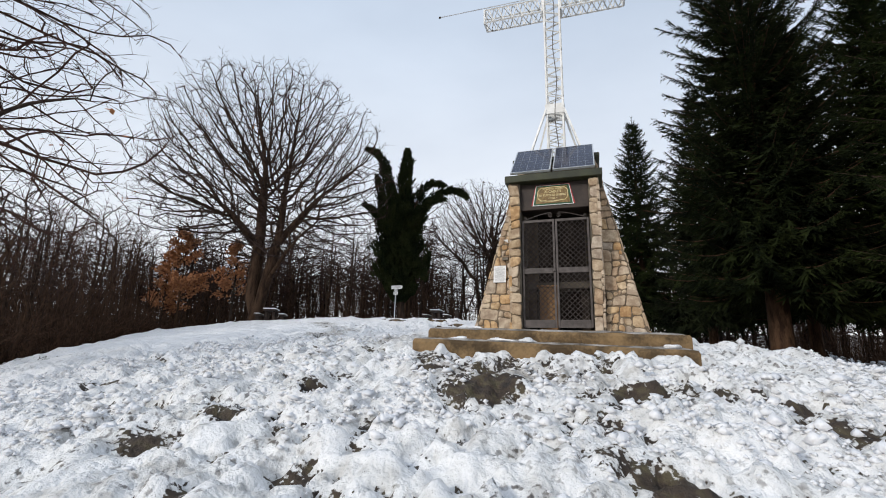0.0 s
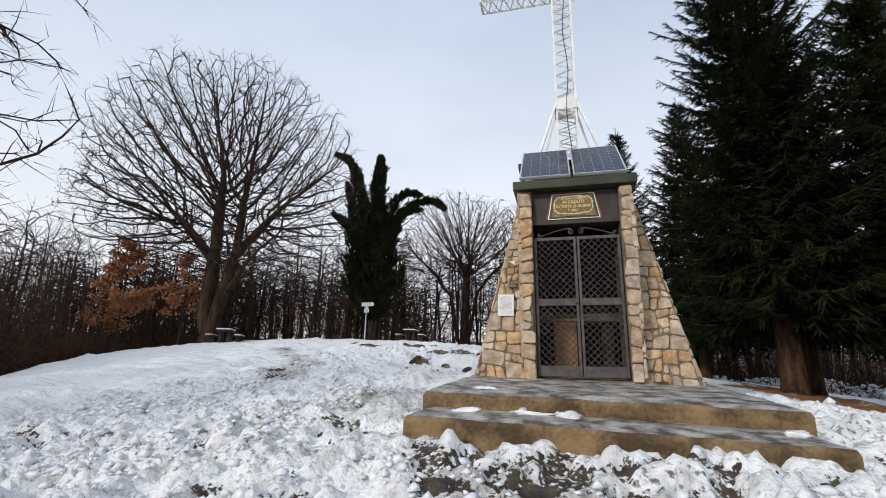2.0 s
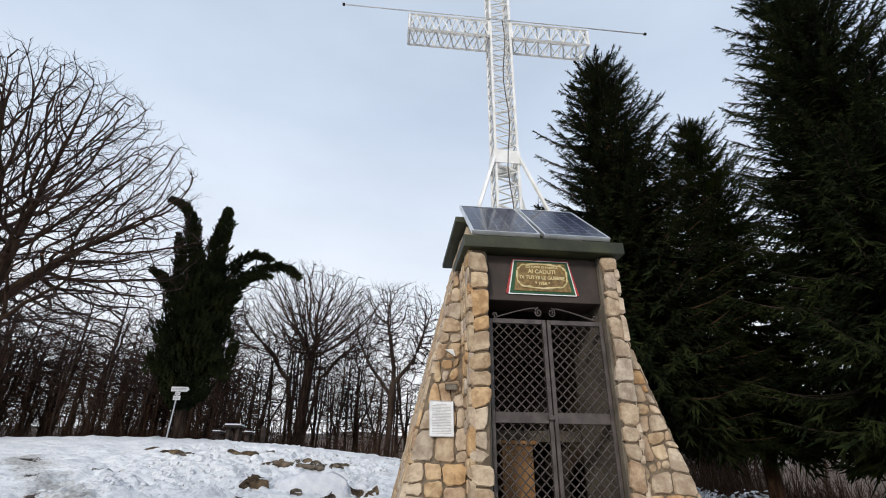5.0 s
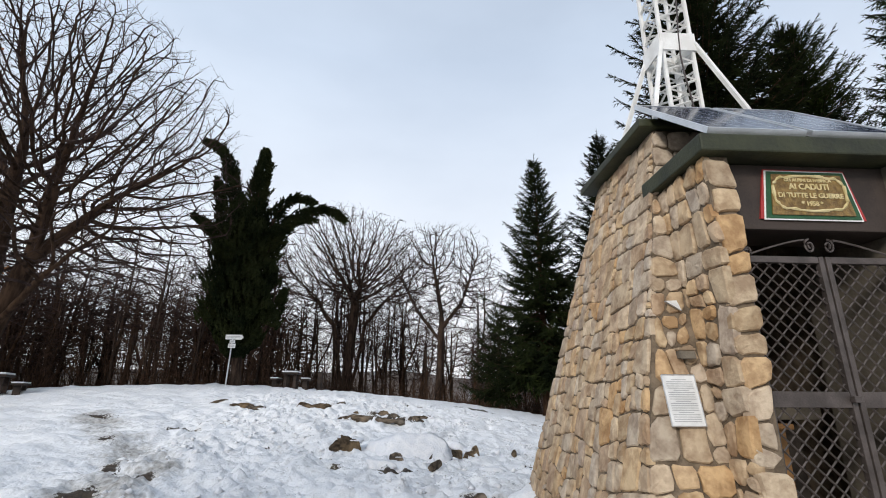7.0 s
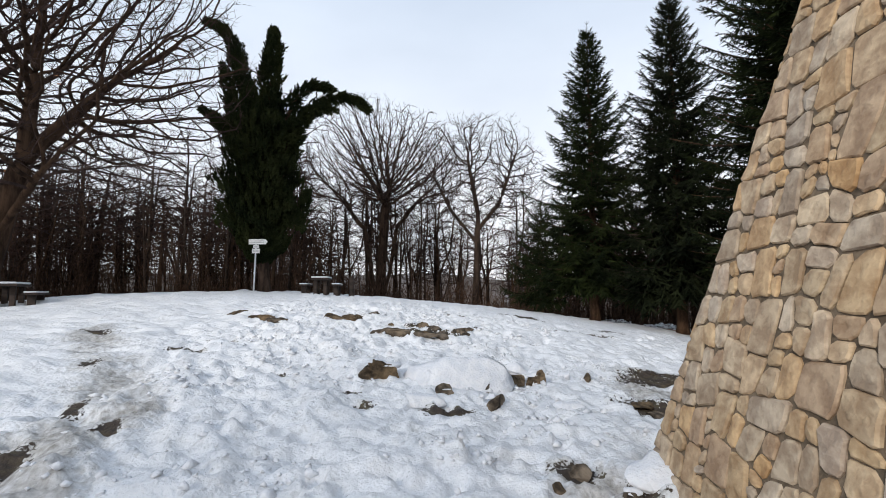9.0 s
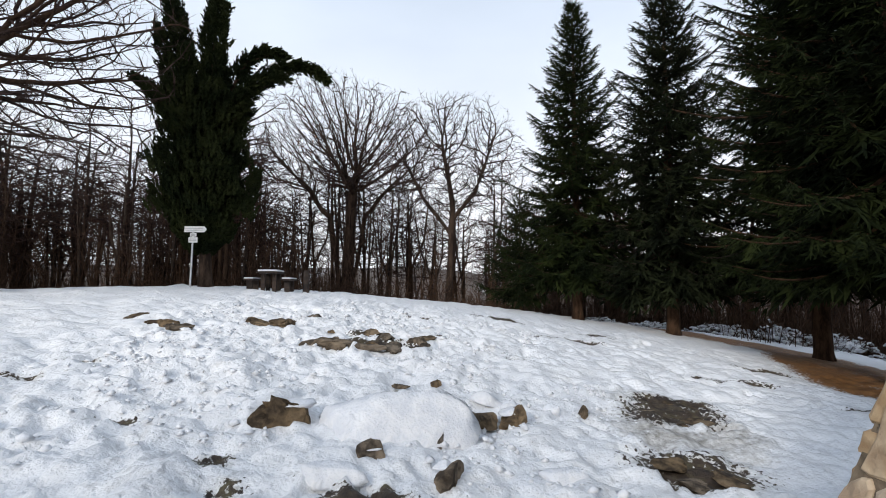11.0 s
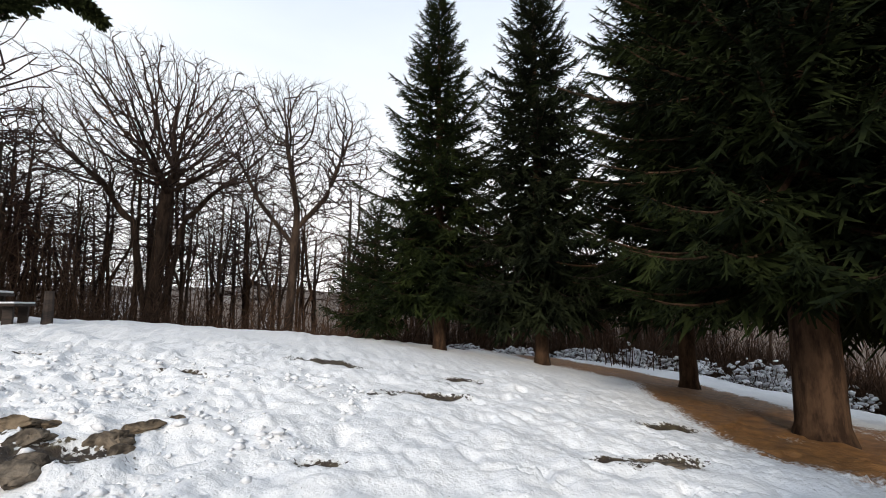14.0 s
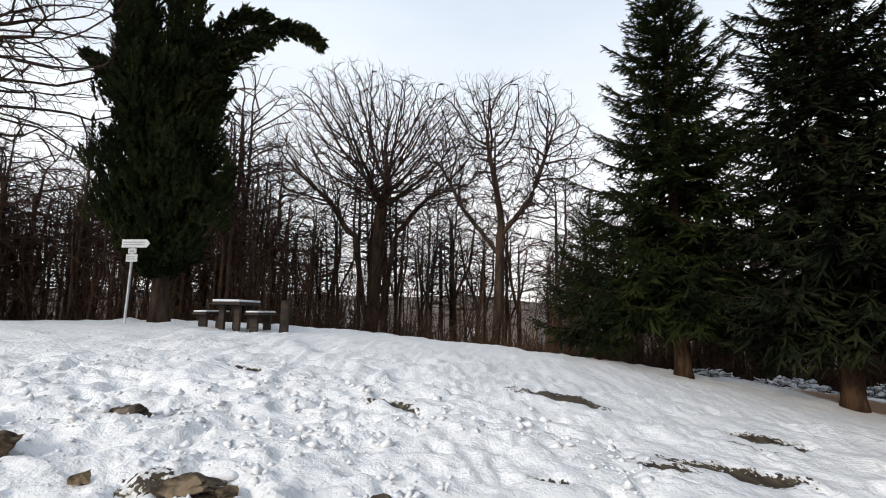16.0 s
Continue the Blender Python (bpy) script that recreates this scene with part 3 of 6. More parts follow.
# ---- trees ----
def grown_tree(seed, trunk, crown, stems, count, step=0.3, kill=0.5, tip=0.011, lift=0.10, twigs=1.4, twig=0.42, low=-0.7, reach=2.2):
    """Polylines of a leafless tree that grows its branches towards buds scattered through a crown
    (cx, cy, cz, rx, ry, rz); stems are polylines that start it, the first one from the ground."""
    rs = np.random.RandomState(seed)
    buds = rs.normal(0, 1, (count * 2, 3))
    buds /= np.linalg.norm(buds, axis=1)[:, None]
    swell = np.array([1 + 0.16 * noise.noise(Vector(q) * 1.6 + Vector((seed, 0, 0))) for q in buds])
    buds *= (rs.random_sample(len(buds)) ** 0.42 * swell)[:, None]
    buds = buds[buds[:, 2] > low][:count] * np.array(crown[3:]) + np.array(crown[:3])
    core = np.array(crown[:3]) - np.array((0, 0, crown[5] * 0.45))
    P, parent, way, kids = [], [], [], []

    def add(p, k, d):
        P.append(p)
        parent.append(k)
        way.append(d)
        kids.append([])
        if k >= 0:
            kids[k].append(len(P) - 1)
        return len(P) - 1

    for line in stems:
        line = [np.array(q, float) for q in line]
        k = -1
        if P:
            k = int(np.argmin([np.linalg.norm(q - line[0]) for q in P]))
            line = [P[k]] + line[1:]
        for q, e in zip(line[:-1], line[1:]):
            n = max(1, int(round(np.linalg.norm(e - q) / step)))
            d = (e - q) / np.linalg.norm(e - q)
            if k < 0:
                k = add(q, -1, d)
            for i in range(n):
                wob = rs.normal(0, 0.035 * step, 3) if i < n - 1 else 0
                k = add(q + (e - q) * (i + 1) / n + wob, k, d)
    near = np.zeros(len(buds), int)
    dist = np.full(len(buds), 1e9)

    def update(first):
        new_p = np.array(P[first:])
        d = np.linalg.norm(buds[:, None] - new_p[None], axis=2)
        j = d.argmin(1)
        m = d[np.arange(len(buds)), j]
        better = m < dist
        near[better] = j[better] + first
        dist[better] = m[better]

    update(0)
    for _ in range(90):
        live = dist > kill
        buds, near, dist = buds[live], near[live], dist[live]
        if not len(buds):
            break
        pull, one = {}, {}
        at = np.array(P)[near]
        u = (buds - at) / dist[:, None]
        for i in np.argsort(dist).tolist():
            if dist[i] > reach and len(pull) > 2:
                break
            k = int(near[i])
            pull[k] = pull.get(k, 0) + u[i]
            one.setdefault(k, u[i])
        first = len(P)
        for k, v in pull.items():
            if len(kids[k]) > 4:
                continue
            for aim in (v, one[k]):
                n = np.linalg.norm(aim)
                if n < 1e-3:
                    continue
                out = P[k] - core
                d = aim / n + way[k] * 0.25 + out * (0.24 / max(np.linalg.norm(out), 0.5)) + np.array((0, 0, lift)) + rs.normal(0, 0.15, 3)
                d /= np.linalg.norm(d)
                out /= max(np.linalg.norm(out), 0.01)
                d = d + out * max(0.0, 0.25 - d.dot(out)) * 0.8
                d /= np.linalg.norm(d)
                p = P[k] + d * step
                if p[2] > crown[2] and (((p - np.array(crown[:3])) / np.array(crown[3:])) ** 2).sum() > 1.12:
                    continue
                if all(np.linalg.norm(P[c] - p) > 0.4 * step for c in kids[k]):
                    add(p, k, d)
                    break
        if len(P) == first:
            break
        update(first)
    n = len(P)
    ends = sum(1 for k in kids if not k)
    power = max(1.7, math.log(max(ends, 3)) / math.log(trunk / tip))
    load = np.zeros(n)
    for i in range(n - 1, -1, -1):
        if not kids[i]:
            load[i] = 1.0
        if parent[i] >= 0:
            load[parent[i]] += load[i]
    rad = tip * load ** (1 / power)
    big, small = [], []
    todo = [(0, None)]
    while todo:
        i, start = todo.pop()
        chain = [] if start is None else [start]
        while True:
            chain.append(i)
            if not kids[i]:
                break
            order = sorted(kids[i], key=lambda c: -load[c])
            todo += [(c, i) for c in order[1:]]
            i = order[0]
        thick = float(rad[chain[1] if start is not None else chain[0]])
        if thick < 0.05 and len(chain) > 3:
            chain = chain[:-1:2] + chain[-1:]
        rr = [float(rad[k]) for k in chain]
        rr[0] = min(rr[0], thick * 1.15)
        rr[-1] = min(rr[-1], tip * 0.6)
        sides = 9 if thick > 0.12 else 6 if thick > 0.06 else 4 if thick > 0.03 else 3
        (big if thick > 0.045 else small).append(([Vector(P[k]) for k in chain], rr, sides))
    if stems and rad[0] > 0.1:
        big[0][1][0] *= 1.5
    for i in range(n):
        if load[i] > 5 or parent[i] < 0:
            continue
        for _ in range(int(twigs + rs.random_sample())):
            d = way[i] + rs.normal(0, 0.52, 3) + np.array((0, 0, 0.12))
            d /= np.linalg.norm(d)
            ln = twig * rs.uniform(0.55, 1.3)
            small.append(([Vector(P[i]), Vector(P[i] + d * ln)], [tip * 0.75, tip * 0.4], 3))
    return big, small


def bare_tree(label, at, lines, group="", name="bare_tree", leaves=0, seed=0):
    tree = thing(name, label, "tree", group, "", at)
    big, small = lines
    part("trunk", tubes(big), M_BARK, tree, smooth=True)
    part("crown", tubes(small, False), M_TWIG, tree, "bare twigs")
    if leaves:
        rng = random.Random(seed)
        tips = [s for s in small if len(s[0]) > 2]
        V, F = [], []
        for _ in range(leaves):
            p = rng.choice(tips)[0][-1]
            for _ in range(4):
                c = p + Vector((rng.gauss(0, 0.12), rng.gauss(0, 0.12), rng.gauss(-0.05, 0.12)))
                a = Vector((rng.gauss(0, 1), rng.gauss(0, 1), rng.gauss(0, 1))).normalized() * 0.055
                b = a.orthogonal().normalized() * 0.035
                i = len(V)
                V += [c - a, c + b, c + a, c - b]
                F.append((i, i + 1, i + 2, i + 3))
        part("dry_foliage", (V, F), M_DRYLEAF, tree, "clinging brown leaves")
    return tree


def spruce_parts(seed, height, radius, clear, density=1.0, droop=0.35, whorl=0.42, power=0.8, girth=1.0, fill=1.55):
    """A conifer: trunk, limbs in whorls, and hanging sprays of narrow blades."""
    rng = random.Random(seed)
    limbs, V, F = [], [], []
    trunk = [([Vector((0, 0, -0.3)), Vector((0, 0, 0.2)), Vector((0, 0, height * 0.5)), Vector((0, 0, height))], [height * 0.024 * girth, height * 0.0165 * girth, height * 0.009 * girth, 0.012], 10)]

    def spray(p, d, length, width):
        side = d.cross(Vector((0, 0, 1)))
        side = side.normalized() if side.length > 1e-3 else Vector((1, 0, 0))
        up = side.cross(d).normalized()
        for k in range(3):
            t = k / 3
            c = p + d * (length * t)
            for sgn in (-1, 1):
                a = (side * sgn * rng.uniform(0.45, 1.0) + d * rng.uniform(0.7, 1.3) + up * rng.uniform(-0.8, 0.4)).normalized()
                e = c + a * length * rng.uniform(0.34, 0.6) * (1.1 - 0.5 * t)
                w = (d * 0.5 + up * rng.uniform(-0.8, 0.8)).normalized() * width
                i = len(V)
                V.extend((c - w, c + w, e))
                F.append((i, i + 1, i + 2))
        i = len(V)
        w = side * width
        V.extend((p - w, p + w, p + d * length + w * 0.2, p + d * length - w * 0.2))
        F.append((i, i + 1, i + 2, i + 3))

    z = clear
    while z < height - 0.15:
        f = (z - clear) / (height - clear)
        r = radius * (1 - f) ** power * (0.75 + 0.25 * min(1, f * 8))
        count = int((7 - 2 * f) * density) + 1
        a0 = rng.uniform(0, 6.28)
        for k in range(count):
            a = a0 + 6.283 * k / count + rng.uniform(-0.3, 0.3)
            ln = max(r * (rng.uniform(0.62, 1.08) + (0.22 if rng.random() < 0.12 else 0)), 0.2)
            out = Vector((math.cos(a), math.sin(a), 0))
            rise = rng.uniform(-0.3, 0.08) - droop * (1 - f) * 0.5 + 0.55 * f
            n = max(3, int(ln / 0.35))
            pts = []
            base = Vector((0, 0, z + rng.uniform(-0.18, 0.18)))
            for i in range(n + 1):
                t = i / n
                pts.append(base + out * (ln * t) + Vector((0, 0, ln * (rise * t + (0.18 + 0.22 * f) * t * t - 0.12 * math.sin(3.1 * t) * (1 - f)))))
            limbs.append((pts, [max(0.02 * ln * (1 - 0.85 * i / n), 0.006) for i in range(n + 1)], 4))
            m = int(ln * 17 * density) + 5
            for j in range(m):
                t = 0.12 + 0.88 * (j + rng.random()) / m
                i = min(int(t * n), n - 1)
                p = pts[i].lerp(pts[i + 1], t * n - i)
                along = (pts[i + 1] - pts[i]).normalized()
                side = along.cross(Vector((0, 0, 1))).normalized() * rng.choice((-1, 1))
                d = (along * rng.uniform(0.35, 1.0) + side * rng.uniform(0.2, 1.0) * (1.1 - t) * 1.6 + Vector((0, 0, rng.uniform(-0.95, 0.05) * (1 - 0.55 * f)))).normalized()
                deep = fill * (1 - 0.5 * f) if t < 0.65 and j % 2 else 1.0
                spray(p, d, deep * rng.uniform(0.24, 0.56) * (0.6 + 0.4 * (1 - f)) * (1.25 - 0.4 * t), deep ** 1.3 * (0.016 + 0.010 * (1 - f)))
            spray(pts[-1], (pts[-1] - pts[-2]).normalized(), 0.35 * (1 - 0.5 * f), 0.018)
        z += whorl * rng.uniform(0.75, 1.2) * (1.0 - 0.45 * f)
    spray(Vector((0, 0, height - 0.1)), Vector((0, 0, 1)), 0.6, 0.02)
    return trunk, limbs, (V, F)


def spruce(label, at, made, group="spruces along the edge", bark=None):
    tree = thing("spruce_tree", label, "conifer", group, "", at)
    trunk, limbs, needles = made
    part("trunk", tubes(trunk), bark or M_SPRUCEBARK, tree, smooth=True)
    part("bough_frame", tubes(limbs, False), M_BARK, tree, "", "stuff")
    part("crown", needles, M_NEEDLE, tree, "dark green needle sprays")
    return tree


def stand(x, y, turn=0.0, size=1.0):
    return pose(x, y, ground_z(x, y), 0, 0, turn) @ Matrix.Diagonal((size, size, size, 1))


spruce_slim = spruce("slim dark green spruce beside the snow slope", stand(2.62, 27.7), spruce_parts(3, 13.0, 3.3, 2.0, 1.2, 0.45, 0.39, 0.85, 1.0, 2.0))
copy_thing(spruce_slim, stand(5.42, 25.8, 140, 1.06))
spruce_low = spruce("low bushy young spruce at the edge of the wood", stand(0.7, 29.5), spruce_parts(9, 5.0, 1.8, 0.8, 0.9, 0.2, 0.34, 0.6), "")
spruce_big = spruce("tall dark spruce with drooping boughs over brown needles", stand(8.6, 23.2), spruce_parts(5, 15.5, 3.6, 2.9, 1.15, 0.55, 0.29, 0.52, 1.0, 2.0))
copy_thing(spruce_big, stand(10.1, 19.05, 200, 0.98))
spruce_old = spruce("old spruce with a thick reddish trunk and hanging boughs", stand(5.65, 17.72), spruce_parts(6, 16.2, 3.7, 2.9, 1.2, 0.55, 0.29, 0.5, 1.31, 2.0))
for sx, sy, st, ss in ((11.8, 15.2, 300, 1.0), (8.6, 12.0, 120, 0.95)):
    copy_thing(spruce_big, stand(sx, sy, st, ss))

big_tree = bare_tree("large leafless tree with a wide rounded crown", stand(-16.9, 20.3), grown_tree(
    11, 0.44, (0.1, 0, 7.8, 6.7, 6.6, 6.4),
    (((0, 0, -0.3), (0.05, 0, 0.3), (0.35, 0.1, 2.0), (0.9, 0.1, 4.2), (1.25, -0.1, 6.6)),
     ((0.05, 0, 0.3), (-0.35, 0, 1.4), (-0.35, 0.2, 4.0), (-0.25, 0, 7.2)),
     ((0.35, 0.1, 2.0), (2.0, -0.6, 3.5)), ((-0.35, 0.2, 4.0), (-1.9, -0.5, 5.9)),
     ((0.9, 0.1, 4.2), (2.1, 0.7, 6.0)), ((-0.35, 0, 1.4), (-1.4, 1.2, 3.9))),
    13000, 0.24, 0.27, 0.0105, 0.03, 0.9, 0.36, -0.66, 1.7), leaves=10)
tree_a = bare_tree("leafless multi-stemmed tree behind the crest", stand(-7.8, 35.0), grown_tree(
    21, 0.32, (0.1, 0, 8.3, 5.1, 5.1, 4.6),
    (((0, 0, -0.3), (0, 0, 0.4), (0.1, 0, 3.0), (0.3, 0, 6.4)), ((0, 0, 0.4), (-0.45, 0.1, 2.2), (-0.9, 0, 5.2)),
     ((0, 0, 0.4), (0.55, 0, 2.4), (1.0, 0.2, 5.4)), ((-0.45, 0.1, 2.2), (-1.6, 0, 4.2)), ((0.55, 0, 2.4), (1.7, 0, 4.6))),
    9000, 0.25, 0.27, 0.0108, 0.03, 0.8, 0.36, -0.38, 1.6), leaves=16)
tree_b = bare_tree("slender leafless tree behind the crest", stand(-2.3, 32.5), grown_tree(
    31, 0.175, (0.2, 0, 7.7, 3.7, 3.6, 3.4),
    (((0, 0, -0.3), (0, 0, 0.4), (0.15, 0, 3.2), (0.2, 0, 5.6), (-0.3, 0, 8.4)), ((0.2, 0, 4.6), (1.4, 0.2, 6.2), (2.0, 0, 8.0)), ((0.15, 0, 4.0), (-1.3, 0, 5.8), (-2.0, 0, 7.2))),
    4600, 0.23, 0.25, 0.0105, 0.03, 0.8, 0.34, -0.72, 1.5))
tree_c = bare_tree("leafless tree whose branches reach over the slope", stand(-11.0, 3.4), grown_tree(
    41, 0.16, (1.8, -0.2, 5.2, 3.5, 3.3, 4.0),
    (((0, 0, -0.3), (0, 0, 0.4), (0.2, 0.1, 2.2), (0.6, 0, 4.6), (1.0, -0.1, 7.0)), ((0.2, 0.1, 2.2), (1.3, 0.2, 3.4), (2.6, 0.4, 4.2)), ((0.6, 0, 4.6), (1.9, -0.4, 5.7), (3.2, -0.3, 6.2))),
    3600, 0.2, 0.24, 0.0075, -0.03, 0.9, 0.30, -0.85, 1.4), leaves=6)

wood_kinds = []
for wi, wh in enumerate((11.5, 10.0, 12.5, 9.0, 11.0)):
    lean = 0.5 * math.sin(2.1 * wi)
    trunk_line = ((0, 0, -0.3), (0, 0, 0.4), (0.2 * lean, 0.1, wh * 0.35), (lean, 0.2, wh * 0.78))
    fork_line = ((0.2 * lean, 0.1, wh * 0.33), (-0.8 * lean - 0.4, 0.3, wh * 0.55), (-1.2 * lean - 0.6, 0.2, wh * 0.8))
    wood_kinds.append(bare_tree("thin leafless tree in the winter wood", stand(-25 + 8 * wi, 37 + wi), grown_tree(
        60 + wi, 0.095 + 0.012 * wi, (0, 0, wh * 0.64, 2.3 + 0.2 * wi, 2.4, wh * 0.37), (trunk_line, fork_line), 380, 0.42, 0.46, 0.015, 0.09, 0.75, 0.55, -0.92, 1.8), "winter wood"))


def left_rim(y):
    return float(np.interp(y, (-7, 5, 9, 14, 20, 29), (-8.5, -11.0, -14.2, -18.5, -21.5, -21.5)))


def wood_spot(r, depth, gap):
    """A place in the wood round the hilltop: on the far side, the left side or the right side, thinning out with depth."""
    k = r.random()
    if k < 0.2:
        return r.uniform(0, 24), 31.5 + gap + r.expovariate(1 / depth)
    d = gap + min(r.expovariate(1 / depth), 4 * depth)
    if k < 0.58:
        x = r.uniform(-36, 14)
        return x, 31.0 + d + (0 if x > -21 else -(abs(x + 21)) * 0.6)
    if k < 0.85:
        y = r.uniform(1, 34)
        return left_rim(y) - d, y
    y = r.uniform(22, 46)
    return 15.5 + d + max(0, 30 - y) * 0.1, y


rng = random.Random(8)
spots = []
for k in range(380):
    if k % 10 < 2:
        wx, wy = rng.uniform(-24, 8), 35.5 + rng.expovariate(1 / 6.0)
    elif k % 10 < 6:
        wx = rng.uniform(-40, -12)
        wy = 32.5 + rng.expovariate(1 / 5.0) - 0.6 * max(0, -21 - wx)
    elif k % 10 < 8:
        wy = rng.uniform(4, 33)
        wx = left_rim(wy) - 1.5 - min(rng.expovariate(1 / 6.0), 22)
    else:
        wx, wy = rng.uniform(5, 25), 32.5 + rng.expovariate(1 / 6.0)
    size = rng.uniform(0.4, 0.68) if k % 10 in (6, 7) else rng.uniform(0.6, 1.0)
    spots.append((math.hypot(wx + 4, wy - 14), k % 5, stand(wx, wy, rng.uniform(0, 360), size)))
spots.sort(key=lambda q: q[0])
for _, kind, m in spots[:210]:
    copy_thing(wood_kinds[kind], m)
pile = {"trunk": ([], [], 0), "crown": ([], [], 0)}
for _, kind, m in spots[210:]:
    for ob in wood_kinds[kind].children:
        co = np.empty(len(ob.data.vertices) * 3)
        ob.data.vertices.foreach_get("co", co)
        mm = np.array(m)
        V, F, at = pile[ob.name.split(".")[0]]
        V.append(co.reshape(-1, 3) @ mm[:3, :3].T + mm[:3, 3])
        F += [tuple(i + at for i in p.vertices) for p in ob.data.polygons]
        pile[ob.name.split(".")[0]] = (V, F, at + len(ob.data.vertices))
far_wood = thing("far_wood", "distant leafless trees deep in the winter wood", "woods", "", "stuff")
for name, (V, F, _) in pile.items():
    part(name, (np.concatenate(V), F), M_BARK if name == "trunk" else M_TWIG, far_wood, "", "stuff")

# saplings and brushwood under the trees
lines = []
rng = random.Random(9)
for _ in range(5600):
    wx, wy = wood_spot(rng, 4.0, 0.4)
    p = Vector((wx, wy, ground_z(wx, wy) - 0.1))
    h = rng.uniform(0.5, 2.6) * (1.5 if rng.random() < 0.2 else 1)
    mid = p + Vector((rng.gauss(0, 0.25), rng.gauss(0, 0.25), h * 0.55))
    tip = mid + Vector((rng.gauss(0, 0.4), rng.gauss(0, 0.4), h * 0.5))
    lines.append(([p, mid, tip], [0.017, 0.013, 0.007], 3))
    for _ in range(3):
        q = p.lerp(mid, rng.uniform(0.3, 1.0))
        lines.append(([q, q + Vector((rng.gauss(0, 0.5), rng.gauss(0, 0.5), rng.uniform(0.1, 0.8)))], [0.016, 0.008], 3))
for _ in range(2800):
    wx, wy = wood_spot(rng, 3.0, 0.2)
    p = Vector((wx, wy, ground_z(wx, wy) - 0.1))
    tip = p + Vector((rng.gauss(0, 0.5), rng.gauss(0, 0.5), rng.uniform(0.5, 1.7)))
    lines.append(([p, p.lerp(tip, 0.5) + Vector((rng.gauss(0, 0.12), rng.gauss(0, 0.12), 0.1)), tip], [0.022, 0.018, 0.009], 3))
for _ in range(1150):
    wx, wy = wood_spot(rng, 6.0, 0.8)
    if rng.random() < 0.28:
        wy = rng.uniform(1, 33)
        wx = left_rim(wy) - 0.8 - min(rng.expovariate(1 / 5.0), 16)
    elif rng.random() < 0.5:
        wx = rng.uniform(-34, -9)
        wy = 31.5 + rng.expovariate(1 / 4.0) - 0.6 * max(0, -21 - wx)
    p = Vector((wx, wy, ground_z(wx, wy) - 0.1))
    h = rng.uniform(2.6, 6.2)
    mid = p + Vector((rng.gauss(0, 0.3), rng.gauss(0, 0.3), h * 0.5))
    tip = mid + Vector((rng.gauss(0, 0.5), rng.gauss(0, 0.5), h * 0.5))
    lines.append(([p, mid, tip], [0.034, 0.024, 0.010], 3))
    for _ in range(7):
        f = rng.uniform(0.3, 1.9)
        q = p.lerp(mid, f) if f < 1 else mid.lerp(tip, f - 1)
        lines.append(([q, q + Vector((rng.gauss(0, 0.55), rng.gauss(0, 0.55), rng.uniform(0.4, 1.3)))], [0.018, 0.008], 3))
for _ in range(4200):
    wx = rng.uniform(9, 27)
    wy = 27 + rng.expovariate(1 / 6.0) + 0.5 * max(0, 14 - wx) if rng.random() < 0.6 else rng.uniform(14, 32)
    if wy < 27:
        wx = 16 + rng.expovariate(1 / 4.0)
    p = Vector((wx, wy, ground_z(wx, wy) - 0.1))
    h = rng.uniform(0.8, 3.2)
    mid = p + Vector((rng.gauss(0, 0.3), rng.gauss(0, 0.3), h * 0.5))
    lines.append(([p, mid, mid + Vector((rng.gauss(0, 0.5), rng.gauss(0, 0.5), h * 0.5))], [0.018, 0.014, 0.008], 3))
brush = new("brushwood", mesh_from("brushwood", *tubes(lines, False), M_BRAMBLE))
tagged(brush, "tangled brown saplings and brushwood under bare trees", "undergrowth", "", "stuff")


def beech_leaves(seed, x, y, z, rx, rz, count):
    """A young tree that has kept its russet leaves."""
    r = random.Random(seed)
    tree = thing("russet_sapling", "young tree that has kept its russet leaves", "tree", "russet saplings", "", stand(x, y))
    lines, V, F = [], [], []
    top = z + rz - ground_z(x, y)
    lines.append(([Vector((0, 0, -0.2)), Vector((0.1, 0, top * 0.5)), Vector((0, 0.1, top))], [0.06, 0.04, 0.01], 6))
    for k in range(26):
        f = r.uniform(0.3, 0.95)
        a = r.uniform(0, 6.28)
        p = Vector((0, 0, top * f))
        q = p + Vector((math.cos(a), math.sin(a), r.uniform(0.2, 0.6))) * rx * (1.1 - f) * r.uniform(0.7, 1.2)
        lines.append(([p, q], [0.02, 0.006], 4))
        for _ in range(count // 26):
            c = p.lerp(q, r.uniform(0.25, 1.05)) + Vector((r.gauss(0, 0.1), r.gauss(0, 0.1), r.gauss(0, 0.1)))
            a1 = Vector((r.gauss(0, 1), r.gauss(0, 1), r.gauss(0, 1))).normalized() * 0.08
            b1 = a1.orthogonal().normalized() * 0.045
            i = len(V)
            V += [c - a1, c + b1, c + a1, c - b1]
            F.append((i, i + 1, i + 2, i + 3))
    part("trunk", tubes(lines), M_BARK, tree)
    part("crown", (V, F), M_DRYLEAF, tree, "clinging russet leaves")


beech_leaves(1, -20.8, 19.0, 5.6, 2.1, 1.9, 3600)
beech_leaves(2, -18.8, 20.6, 6.2, 1.3, 1.1, 1500)
beech_leaves(3, -23.0, 20.0, 4.6, 1.6, 1.4, 1600)


